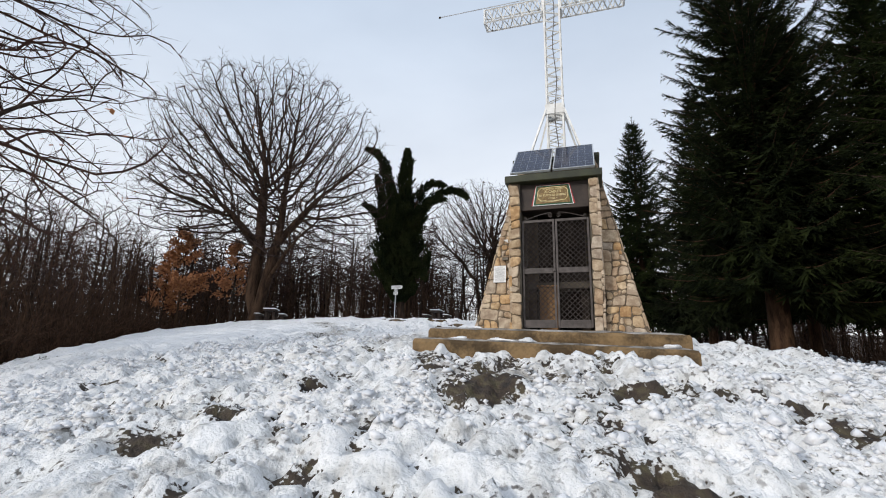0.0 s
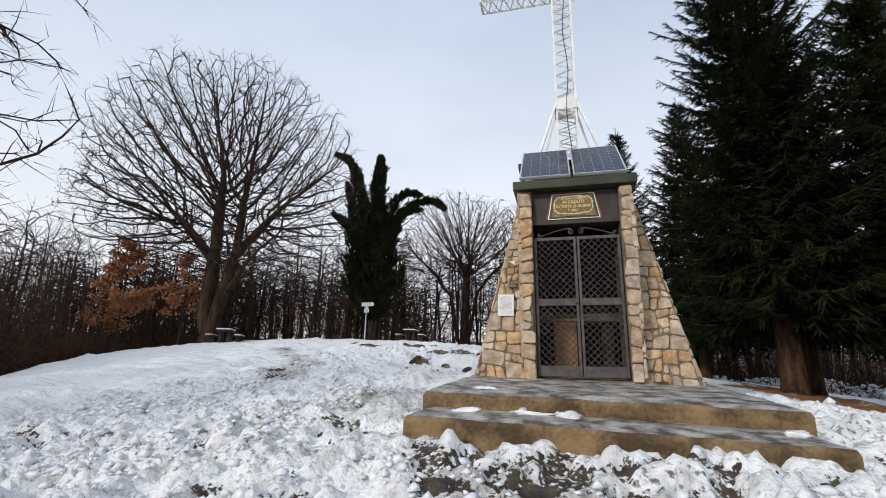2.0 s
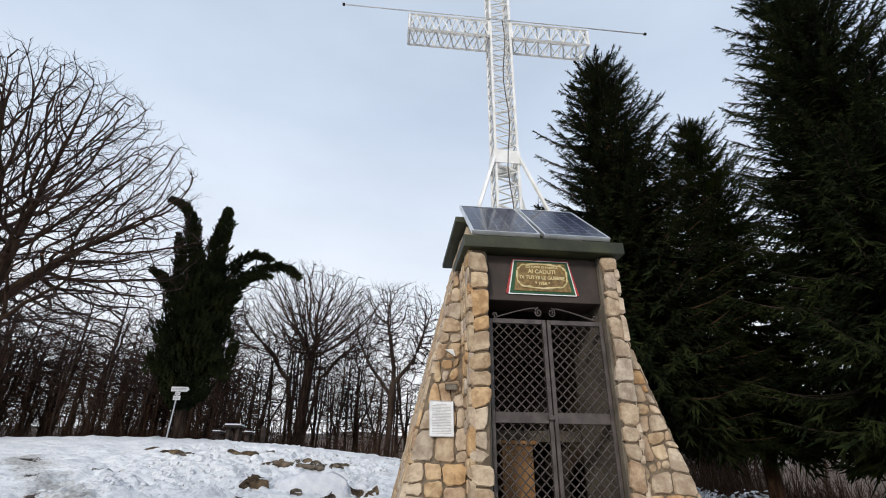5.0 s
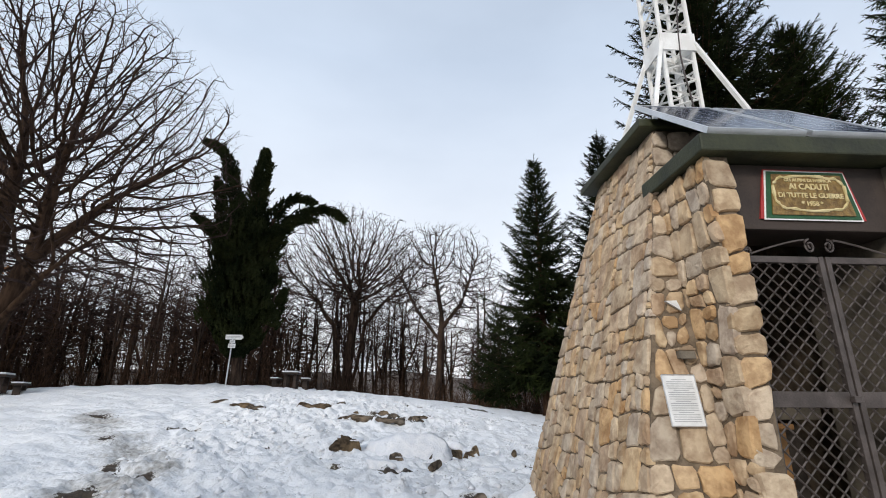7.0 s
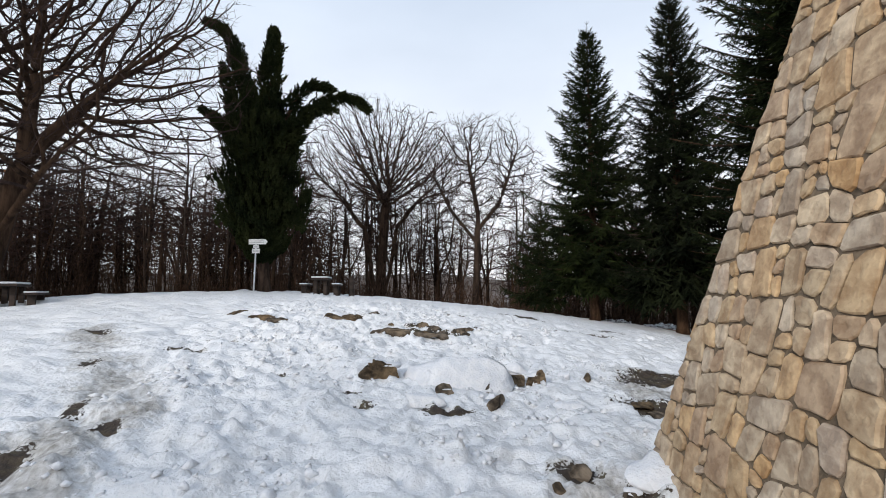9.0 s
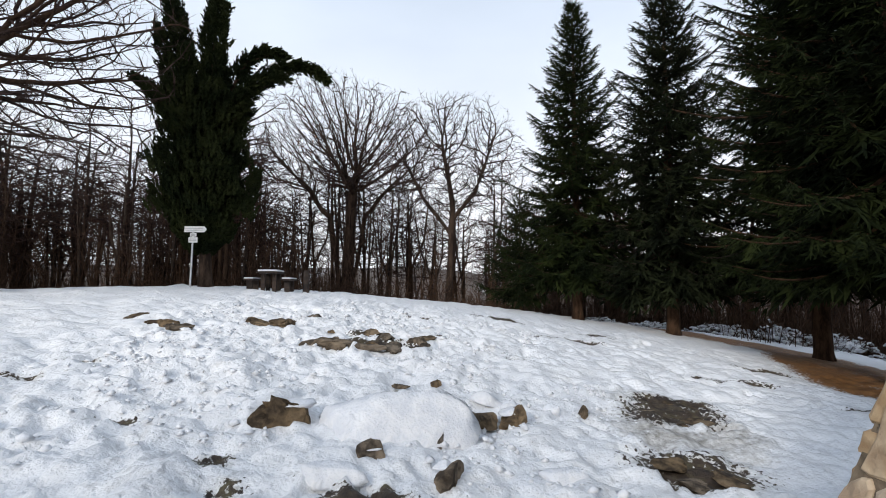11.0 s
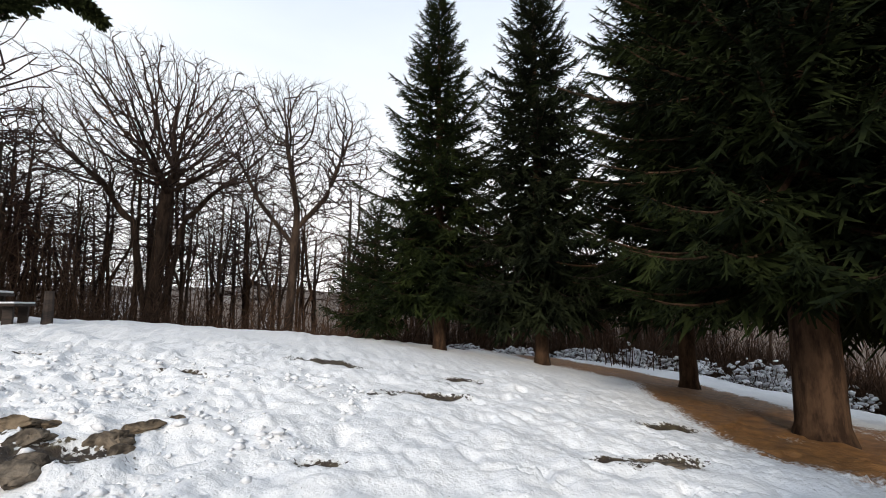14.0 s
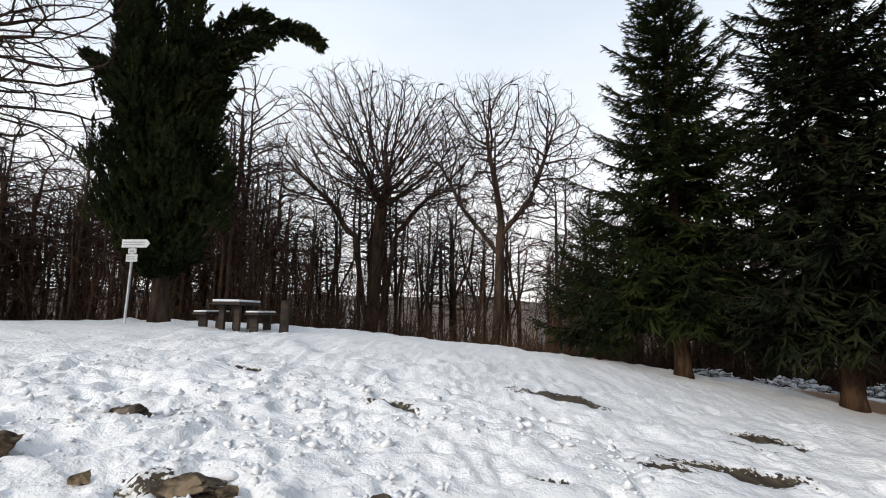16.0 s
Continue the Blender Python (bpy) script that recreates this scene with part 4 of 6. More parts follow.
# ---- cypress with bent arms ----
def cypress(x, y):
    r = random.Random(17)
    tree = thing("cypress_tree", "dark columnar cypress with snow-bent arms", "conifer", "", "", stand(x, y))
    foot = ground_z(x, y)
    V, F = [], []

    def tuft(p, d, length, width):
        """A feathery shoot: short blades that fan out along a stem."""
        side = d.orthogonal().normalized()
        side.rotate(Matrix.Rotation(r.uniform(0, 6.28), 3, d))
        for k in range(7):
            c = p + d * length * k / 9
            o = side.copy()
            o.rotate(Matrix.Rotation(k * 2.3, 3, d))
            e = c + (d * 0.9 + o * r.uniform(0.3, 0.75)).normalized() * length * (0.5 - 0.03 * k)
            w = d.cross(o).normalized() * width
            i = len(V)
            V.extend((c - w, c + w, e))
            F.append((i, i + 1, i + 2))

    def column(axis, radii, count, lift=0.8, hang=0.0):
        """Shoots round a bent axis of (across, up, depth): up is the world height; radii are half widths there."""
        axis = [Vector((q[0], q[2] if len(q) > 2 else 0.0, q[1] - foot)) for q in axis]
        for _ in range(count):
            f = r.random() * (len(axis) - 1)
            i = min(int(f), len(axis) - 2)
            t = f - i
            c = axis[i].lerp(axis[i + 1], t)
            rad = radii[i] + (radii[i + 1] - radii[i]) * t
            d = (axis[i + 1] - axis[i]).normalized()
            o = d.orthogonal().normalized()
            o.rotate(Matrix.Rotation(r.uniform(0, 6.28), 3, d))
            k = r.random() ** 0.35
            lumpy = 0.80 + 0.55 * noise.noise(Vector((o.x * 2.3 + c.z * 0.9, o.y * 2.3 + 5, c.z * 1.5))) + 0.22 * noise.noise(Vector((o.x * 6, o.y * 6, c.z * 4)))
            way = (d * lift + o * r.uniform(0.15, 0.8) + Vector((0, 0, 0.3 - hang * r.random()))).normalized()
            ln = r.uniform(0.26, 0.62) * (0.55 + 0.45 * min(rad, 1.0))
            tuft(c + o * rad * k * lumpy, way, ln, r.uniform(0.03, 0.055))

    # the crowded trunk-like body, then the upright heads and the arms that the snow has bent over
    column(((-0.30, 4.1), (-0.25, 4.9), (-0.35, 6.2), (-0.40, 7.6), (-0.42, 9.0), (-0.40, 10.0)), (0.35, 1.05, 1.62, 1.66, 1.55, 1.0), 6200)
    column(((-1.15, 8.6), (-1.35, 10.2), (-1.43, 11.65), (-1.67, 13.1), (-2.25, 13.9), (-2.9, 14.15)), (0.8, 0.62, 0.48, 0.26, 0.17, 0.04), 1500)
    column(((-0.1, 8.9), (-0.16, 10.6), (-0.14, 12.0), (-0.05, 13.0), (-0.1, 13.75)), (0.8, 0.52, 0.44, 0.34, 0.06), 1200)
    column(((0.1, 9.2), (0.55, 10.5), (1.07, 11.15), (1.67, 11.47), (2.2, 11.3), (2.56, 11.0)), (0.55, 0.3, 0.17, 0.12, 0.09, 0.02), 620, 0.7, 0.9)
    column(((0.4, 8.4, -0.1), (1.1, 9.7, -0.2), (1.97, 10.58, -0.3), (2.95, 10.78, -0.3), (3.5, 10.62, -0.3), (3.92, 10.25, -0.3)), (0.55, 0.34, 0.18, 0.13, 0.09, 0.02), 820, 0.7, 0.9)
    column(((0.7, 8.9, -0.5), (1.3, 9.75, -0.6), (1.95, 10.12, -0.7), (2.7, 10.12, -0.7)), (0.36, 0.2, 0.12, 0.03), 380, 0.7, 0.8)
    column(((-1.1, 8.6, -0.3), (-1.65, 9.4, -0.4), (-2.1, 9.85, -0.4), (-2.75, 10.25, -0.4)), (0.4, 0.26, 0.2, 0.04), 330)
    column(((-1.5, 10.4, -0.3), (-1.85, 11.4, -0.3), (-2.0, 12.1, -0.3)), (0.35, 0.2, 0.04), 180)
    column(((-0.5, 8.9, 0.9), (-0.7, 10.6, 1.2), (-0.6, 12.0, 1.4)), (0.8, 0.5, 0.08), 500)
    column(((-0.2, 8.0, -1.0), (-0.4, 9.6, -1.3), (-0.3, 10.8, -1.5)), (0.7, 0.45, 0.08), 420)
    column(((1.0, 5.4, 0), (1.35, 6.3, 0), (1.5, 7.0, 0)), (0.5, 0.3, 0.06), 220)
    part("trunk", tubes([([Vector((-0.1, 0, -0.3)), Vector((-0.14, 0, 0.5)), Vector((-0.2, 0, 2.0)), Vector((-0.3, 0, 7.5))], [0.32, 0.21, 0.17, 0.08], 10)]), M_BARK, tree, smooth=True)
    for pts in (((-0.4, 0, 4.6), (-1.2, 0, 7), (-1.6, 0, 10.0)), ((-0.1, 0, 4.6), (1.2, -0.2, 6.7), (2.9, -0.3, 7.7)), ((-0.3, 0, 4.8), (-0.15, 0, 8), (-0.1, 0, 10.3)), ((-0.1, 0, 5.6), (1.0, 0, 8.0), (1.9, 0, 8.3))):
        part("limb", tubes([([Vector(q) for q in pts], [0.1, 0.06, 0.02], 6)]), M_BARK, tree, smooth=True)
    part("crown", (V, F), M_CYPRESS, tree, "dense dark green sprays", "stuff")
    # snow lying along the bent arms
    r2 = random.Random(4)
    for ax in (((0.9, 11.1, 0.0), (1.67, 11.62, 0.0)), ((1.9, 10.75, -0.3), (2.9, 10.95, -0.3)), ((-1.5, 9.4, -0.4), (-2.05, 10.0, -0.4)), ((-1.75, 13.25, 0), (-2.3, 14.0, 0)), ((1.4, 9.95, -0.6), (2.2, 10.25, -0.7))):
        a, b = (Vector((q[0], q[2], q[1] - foot)) for q in ax)
        pts = [a.lerp(b, k / 5) + Vector((0, r2.gauss(0, 0.04), r2.gauss(0, 0.03))) for k in range(6)]
        part("snow_streak", tubes([(pts, [0.02, 0.06, 0.04, 0.07, 0.05, 0.015], 6)]), M_SNOW, tree, "snow lying on a bent arm", smooth=True)


cypress(-10.8, 25.65)


# ---- rocks and snow heaps ----
def lump(sx, sy, sz, seed, rough=0.35, flat=0.15, sub=3):
    bm = bmesh.new()
    bmesh.ops.create_icosphere(bm, subdivisions=sub, radius=1.0)
    off = Vector((seed * 3.1, seed * 1.7, seed * 0.9))
    r = random.Random(seed)
    cuts = [(Vector((r.gauss(0, 1), r.gauss(0, 1), r.gauss(0, 0.9))).normalized(), r.uniform(0.42, 0.7)) for k in range(11)]
    for v in bm.verts:
        p = v.co.copy()
        for q, far in cuts:
            d = p.dot(q) - far
            if d > 0:
                p -= q * d * (0.97 if rough > 0.2 else 0.15)
        crack = max(0.0, 0.16 - abs(noise.noise(p * 1.9 + off * 2))) if rough > 0.2 and rough < 0.5 else 0.0
        p *= 1 + rough * 0.42 * noise.noise(p * 1.3 + off) + rough * 0.22 * noise.noise(p * 4 + off) + rough * 0.12 * noise.noise(p * 11 + off) - 1.3 * crack
        p.z = max(p.z, -flat - 0.3)
        v.co = Vector((p.x * sx, p.y * sy, p.z * sz))
    return bm


def rock(x, y, sx, sy, sz, seed, turn=0, snow=0.0, label="brown fieldstone poking out of the snow", sink=0.0):
    sx, sy, sz = sx * 0.84, sy * 0.9, sz * 0.84
    at = pose(x, y, ground_z(x, y) - sz * 0.02 - sink, 0, 0, turn)
    ob = thing("rock", label, "rock", "rocks in the snow", "", at)
    part("stone", lump(sx, sy, sz, seed, sub=4 if sx > 0.2 else 3), M_ROCK, ob)
    if snow:
        cap = lump(sx * 0.75, sy * 0.75, sz * 0.26, seed + 20, 0.5)
        for v in cap.verts:
            v.co += Vector((sx * 0.1, sy * 0.22, sz * 0.50))
        part("snow_cap", cap, M_SNOW, ob, "cap of snow", smooth=True)


rock(-4.47, 13.58, 0.36, 0.27, 0.30, 1, 10, 0.5, label="dark angular boulder standing out of the snow")
rock(-3.66, 13.0, 0.18, 0.15, 0.15, 2, 40, 0.5)
rock(-3.08, 12.72, 0.20, 0.18, 0.19, 3, 70, 0.6)
rock(-2.9, 13.75, 0.23, 0.19, 0.19, 4, 15, 0.5)
rock(-2.70, 13.95, 0.21, 0.17, 0.17, 5, 100)
rock(-2.38, 14.0, 0.28, 0.21, 0.22, 6, 30, 0.75)
rock(-1.58, 14.41, 0.12, 0.10, 0.14, 7, 0)
rock(-3.54, 14.74, 0.16, 0.10, 0.06, 8, 0)
rock(-3.15, 14.94, 0.11, 0.09, 0.08, 10, 40)
rock(-2.67, 10.91, 0.14, 0.12, 0.11, 11, 30)
rock(-2.86, 10.6, 0.10, 0.08, 0.08, 12, 80)
rock(-3.0, 10.15, 0.16, 0.12, 0.07, 13, 10)
rock(-2.42, 10.45, 0.13, 0.11, 0.12, 14, 60, 0.5)
for k, (rx, ry, a, b, h, tn) in enumerate(((-4.75, 16.22, 0.5, 0.17, 0.16, -8), (-4.2, 16.15, 0.42, 0.16, 0.13, 4), (-3.75, 16.3, 0.26, 0.16, 0.11, -5), (-3.4, 16.75, 0.24, 0.13, 0.10, 12), (-3.95, 16.75, 0.2, 0.12, 0.09, 30),
                                          (-6.0, 17.05, 0.42, 0.2, 0.14, 5), (-5.65, 17.2, 0.3, 0.17, 0.12, -10), (-5.35, 18.0, 0.24, 0.12, 0.08, 0), (-8.1, 17.5, 0.45, 0.16, 0.10, -10), (-7.4, 16.95, 0.4, 0.15, 0.10, -15), (-7.05, 16.7, 0.26, 0.14, 0.12, 0), (-3.3, 17.05, 0.22, 0.12, 0.08, 0), (-4.2, 17.1, 0.24, 0.14, 0.1, 20))):
    rock(rx, ry, a * 1.25, b * 1.5, h * 1.25, 30 + k, tn, label="flat brown ledge stone between patches of snow", sink=-0.01)
for k, (rx, ry, a, b, h) in enumerate(((-0.8, 14.8, 0.36, 0.2, 0.04), (-0.3, 14.55, 0.4, 0.24, 0.04), (-0.55, 14.35, 0.3, 0.15, 0.04), (-1.25, 13.35, 0.3, 0.2, 0.05), (-0.85, 13.15, 0.34, 0.25, 0.05), (-1.2, 12.95, 0.25, 0.14, 0.04), (-0.3, 15.15, 0.32, 0.12, 0.04), (1.6, 16.6, 0.3, 0.12, 0.04))):
    rock(rx, ry, a, b, h, 60 + k, 20 * k, label="flat wet paving stone set in the snow", sink=0.03)


rng = random.Random(55)
for k in range(14):
    q = rng.uniform(0.06, 0.14)
    rock(-4.1 + rng.gauss(0, 0.55), 16.75 + rng.gauss(0, 0.33), q * 1.4, q, q * 0.7, 100 + k, rng.uniform(0, 180), label="broken brown stone in mud and snow")


def snow_heap(x, y, sx, sy, sz, seed):
    ob = thing("snow_heap", "smooth rounded heap of snow over a boulder", "snow", "", "", pose(x, y, ground_z(x, y)))
    part("snow", lump(sx, sy, sz, seed, 0.55), M_SNOW, ob, smooth=True)


snow_heap(-3.58, 13.52, 0.9, 0.52, 0.55, 80)
for hx, hy, ha, hb, hh, hs in ((-2.2, 9.3, 0.32, 0.85, 0.22, 83), (-1.95, 10.75, 0.5, 0.42, 0.26, 84), (-2.57, 14.56, 0.22, 0.16, 0.12, 85), (-2.35, 14.45, 0.12, 0.10, 0.10, 86), (-1.92, 14.42, 0.12, 0.10, 0.12, 87), (-2.2, 12.9, 0.22, 0.16, 0.12, 88), (-3.9, 12.7, 0.3, 0.2, 0.12, 89)):
    snow_heap(hx, hy, ha, hb, hh, hs)
rock(-3.12, 13.40, 0.2, 0.14, 0.2, 9, 50)


# ---- picnic tables, signpost ----
def picnic_table(at):
    ob = thing("picnic_table", "weathered wooden picnic table with snow on top", "table", "picnic tables", "", at)
    part("tabletop", box(-0.36, -0.8, 0.62, 0.36, 0.8, 0.69, 0.01), M_WOOD, ob)
    part("snow_cover", box(-0.345, -0.78, 0.692, 0.345, 0.78, 0.755, 0.028), M_SNOW, ob, "layer of snow", smooth=True)
    for sy in (-0.45, 0.45):
        part("leg", box(-0.27, sy - 0.07, -0.15, -0.13, sy + 0.07, 0.618, 0.015), M_WOOD, ob)
        part("leg", box(0.13, sy - 0.07, -0.15, 0.27, sy + 0.07, 0.618, 0.015), M_WOOD, ob)
    for sx in (-1, 1):
        bench = part("bench", box(sx * 0.66 - 0.18, -0.75, 0.36, sx * 0.66 + 0.18, 0.75, 0.42, 0.01), M_WOOD, ob)
        part("bench_snow", box(sx * 0.66 - 0.165, -0.72, 0.422, sx * 0.66 + 0.165, 0.73, 0.47, 0.022), M_SNOW, bench, "layer of snow", smooth=True)
        for sy in (-0.5, 0.5):
            part("bench_leg", box(sx * 0.66 - 0.1, sy - 0.06, -0.15, sx * 0.66 + 0.1, sy + 0.06, 0.358, 0.012), M_WOOD, bench)
    return ob


table_one = picnic_table(stand(-8.5, 25.1, 8, 0.88))
copy_thing(table_one, pose(-15.6, 19.9, ground_z(-15.6, 19.9) - 0.06, 0, 0, 30))
stump = thing("wooden_post", "dark weathered post beside the picnic table", "post", "", "", stand(-7.4, 25.3))
part("post", tubes([([Vector((0, 0, -0.2)), Vector((0.01, 0, 0.4)), Vector((0, 0, 0.72))], [0.12, 0.10, 0.09], 9)]), M_WOOD, stump)

signpost = thing("trail_signpost", "grey metal post with two white arrow boards", "signpost", "", "", stand(-10.77, 24.38))
TOPZ = 4.95 - ground_z(-10.77, 24.38)
part("post", tubes([([Vector((-0.035, 0, -0.3)), Vector((0.0, 0, TOPZ - 0.1))], [0.03, 0.03], 8)]), M_ALU, signpost)


def arrow(x0, x1, z0, z1, tip):
    bm = bmesh.new()
    prof = [(x0, z0), (x1, z0), (x1 + tip, (z0 + z1) / 2), (x1, z1), (x0, z1)]
    fr = [bm.verts.new((x, -0.045, z)) for x, z in prof]
    bk = [bm.verts.new((x, -0.03, z)) for x, z in prof]
    bm.faces.new(fr)
    bm.faces.new(bk[::-1])
    for i in range(5):
        j = (i + 1) % 5
        bm.faces.new((fr[i], bk[i], bk[j], fr[j]))
    return bm


for ax0, ax1, az0, az1, tip in ((-0.26, 0.36, TOPZ - 0.19, TOPZ, 0.08), (-0.12, 0.16, TOPZ - 0.52, TOPZ - 0.35, 0.0), (-0.08, 0.12, TOPZ - 0.33, TOPZ - 0.21, 0.0)):
    brd = part("arrow_board", arrow(ax0, ax1, az0, az1, tip), M_PAPER, signpost, "white board")
    for q in (0.35, 0.65):
        zz = az0 + (az1 - az0) * q
        part("print", box(ax0 + 0.03, -0.049, zz - 0.012, ax1 - 0.05, -0.0455, zz + 0.012), M_INK, brd, "line of print")


# ---- snowy brambles on the bank ----
def bramble(x, y, rx, ry, h, seed, peak=0.0):
    r = random.Random(seed)
    ob = thing("bramble_bush", "brown bramble thicket loaded with snow", "bush", "snowy brambles", "", stand(x, y))
    lines = []
    heap = bmesh.new()
    for k in range(420):
        a, q = r.uniform(0, 6.28), r.random() ** 0.5
        p = Vector((math.cos(a) * rx * q, math.sin(a) * ry * q, -0.05))
        top = h * (1 - q * q) + peak * max(0, 0.25 - q) * 4
        m = p + Vector((r.gauss(0, 0.2), r.gauss(0, 0.2), top * r.uniform(0.35, 1.15) + 0.12))
        e = m + Vector((r.gauss(0, 0.3), r.gauss(0, 0.3), r.uniform(-0.25, 0.1)))
        lines.append(([p, m, e], [0.012, 0.010, 0.006], 3))
        if r.random() < 0.6:
            mt = Matrix.Translation(m + Vector((r.gauss(0, 0.05), r.gauss(0, 0.05), -0.02))) @ Matrix.Diagonal((r.uniform(0.04, 0.15), r.uniform(0.03, 0.11), r.uniform(0.02, 0.05), 1))
            bmesh.ops.create_icosphere(heap, subdivisions=1, radius=1.0, matrix=mt)
    for v in heap.verts:
        v.co += Vector((noise.noise(v.co * 6), noise.noise(v.co * 6 + Vector((5, 0, 0))), noise.noise(v.co * 6 + Vector((0, 5, 0))))) * 0.13
    part("cane_tangle", tubes(lines, False), M_BRAMBLE, ob, "", "stuff")
    mound = lump(rx * 1.0, ry * 0.9, h * 0.62 + 0.1, seed + 300, 0.9, sub=4)
    for v in mound.verts:
        v.co.z += peak * 0.9 * math.exp(-((v.co.x / (0.35 * rx)) ** 2 + (v.co.y / (0.4 * ry)) ** 2)) * (v.co.z > 0) + 0.09 * noise.noise(v.co * 5)
    part("snow_mound", mound, M_SNOW, ob, "snow blown over the canes", smooth=True)
    part("snow_load", heap, M_SNOW, ob, "clumps of snow caught in the canes", "stuff", smooth=True)


for bx, by, brx, bry, bh, bp in ((11.2, 28.5, 1.1, 0.9, 0.5, 0.5), (12.8, 27.6, 1.3, 0.9, 0.5, 0), (14.0, 25.4, 1.4, 1.0, 0.9, 0.1), (15.2, 24.0, 1.4, 1.0, 0.6, 0), (13.6, 19.6, 1.5, 1.1, 0.6, 0), (15.5, 17.6, 1.5, 1.1, 0.7, 0),
                                 (9.3, 29.6, 1.3, 0.8, 0.35, 0), (6.8, 30.6, 1.2, 0.7, 0.35, 0), (4.4, 31.0, 1.2, 0.7, 0.35, 0)):
    bramble(bx, by, brx, bry, bh, int(bx * 10), bp)


# ---- the monument ----
MX, Z0 = -0.62, 1.80
BATTER = 0.21


def pyramid_x(z, side):
    """The side faces; the one by the path leans a little more."""
    return MX - (1.45 - 0.235 * (z - Z0)) if side < 0 else MX + 1.42 - BATTER * (z - Z0)


def pyramid_front(z):
    return 8.12 + 0.205 * (z - Z0)


def pyramid_back(z):
    return 11.02 - 0.265 * (z - Z0)


monument = thing("monument", "battered rubble-stone chapel with a gated portal on a stepped base", "monument")
TOP = 5.12


def slab_wall(name, x0, x1, y0, y1, z0, z1, keep=()):
    pts = []
    for z in (z0, z1):
        X0, X1 = (f(z) if callable(f) else f for f in (x0, x1))
        Y0, Y1 = (f(z) if callable(f) else f for f in (y0, y1))
        pts += [(X0, Y0, z), (X1, Y0, z), (X1, Y1, z), (X0, Y1, z)]
    return part(name, hexa(pts), M_MORTAR, monument)


T = 0.28
wall_left = slab_wall("side_wall", lambda z: pyramid_x(z, -1), lambda z: pyramid_x(z, -1) + T, pyramid_front, pyramid_back, Z0 - 0.35, TOP)
wall_right = slab_wall("side_wall", lambda z: pyramid_x(z, 1) - T, lambda z: pyramid_x(z, 1), pyramid_front, pyramid_back, Z0 - 0.35, TOP)
wall_back = slab_wall("back_wall", lambda z: pyramid_x(z, -1) + T, lambda z: pyramid_x(z, 1) - T, lambda z: pyramid_back(z) - T, pyramid_back, Z0 - 0.35, TOP)
front_l = slab_wall("front_wall", lambda z: pyramid_x(z, -1) + T, -1.24, pyramid_front, lambda z: pyramid_front(z) + T, Z0 - 0.35, 4.4)
front_r = slab_wall("front_wall", 0.0, lambda z: pyramid_x(z, 1) - T, pyramid_front, lambda z: pyramid_front(z) + T, Z0 - 0.35, 4.4)
front_t = slab_wall("front_wall", lambda z: pyramid_x(z, -1) + T, lambda z: pyramid_x(z, 1) - T, pyramid_front, lambda z: pyramid_front(z) + T, 4.4, TOP)
pil_l = slab_wall("pillar", -1.40, -1.24, 8.02, pyramid_front, Z0 - 0.1, 4.44)
pil_r = slab_wall("pillar", 0.0, 0.14, 8.02, pyramid_front, Z0 - 0.1, 4.44)
part("jamb", box(-1.24, 8.06, Z0 - 0.1, -1.215, 9.0, 4.44), M_JAMB, monument, "brown plaster reveal")
part("jamb", box(-0.025, 8.06, Z0 - 0.1, 0.0, 9.0, 4.44), M_JAMB, monument, "brown plaster reveal")
part("inner_floor", box(-1.6, 8.1, Z0 - 0.1, 0.4, 10.5, Z0 + 0.01), M_CONCRETE, monument)
part("lintel", box(-1.215, 8.115, 3.95, -0.025, 8.5, 4.44, 0.01), M_BROWN, monument, "dark brown lintel board")
part("portal_roof", box(-1.47, 7.93, 4.445, 0.22, 8.80, 4.575, 0.012), M_ROOF, monument, "mossy green portal roof")
part("main_roof", box(MX - 0.83, 8.74, 5.125, MX + 0.83, 10.30, 5.205, 0.012), M_ROOF, monument, "dark green metal roof slab")
part("roof_support", box(-1.3, 8.82, 4.58, 0.06, 8.95, 5.12), M_MORTAR, monument)


def cut(poly, nx, ny, far):
    """The part of a convex polygon for which x * nx + y * ny <= far."""
    kept = []
    for k in range(len(poly)):
        a, b = poly[k], poly[(k + 1) % len(poly)]
        da, db = a[0] * nx + a[1] * ny - far, b[0] * nx + b[1] * ny - far
        if da <= 0:
            kept.append(a)
        if da * db < 0:
            t = da / (da - db)
            kept.append((a[0] + (b[0] - a[0]) * t, a[1] + (b[1] - a[1]) * t))
    return kept


def area_of(poly):
    return 0.5 * abs(sum(poly[k][0] * poly[(k + 1) % len(poly)][1] - poly[(k + 1) % len(poly)][0] * poly[k][1] for k in range(len(poly)))) if len(poly) > 2 else 0.0


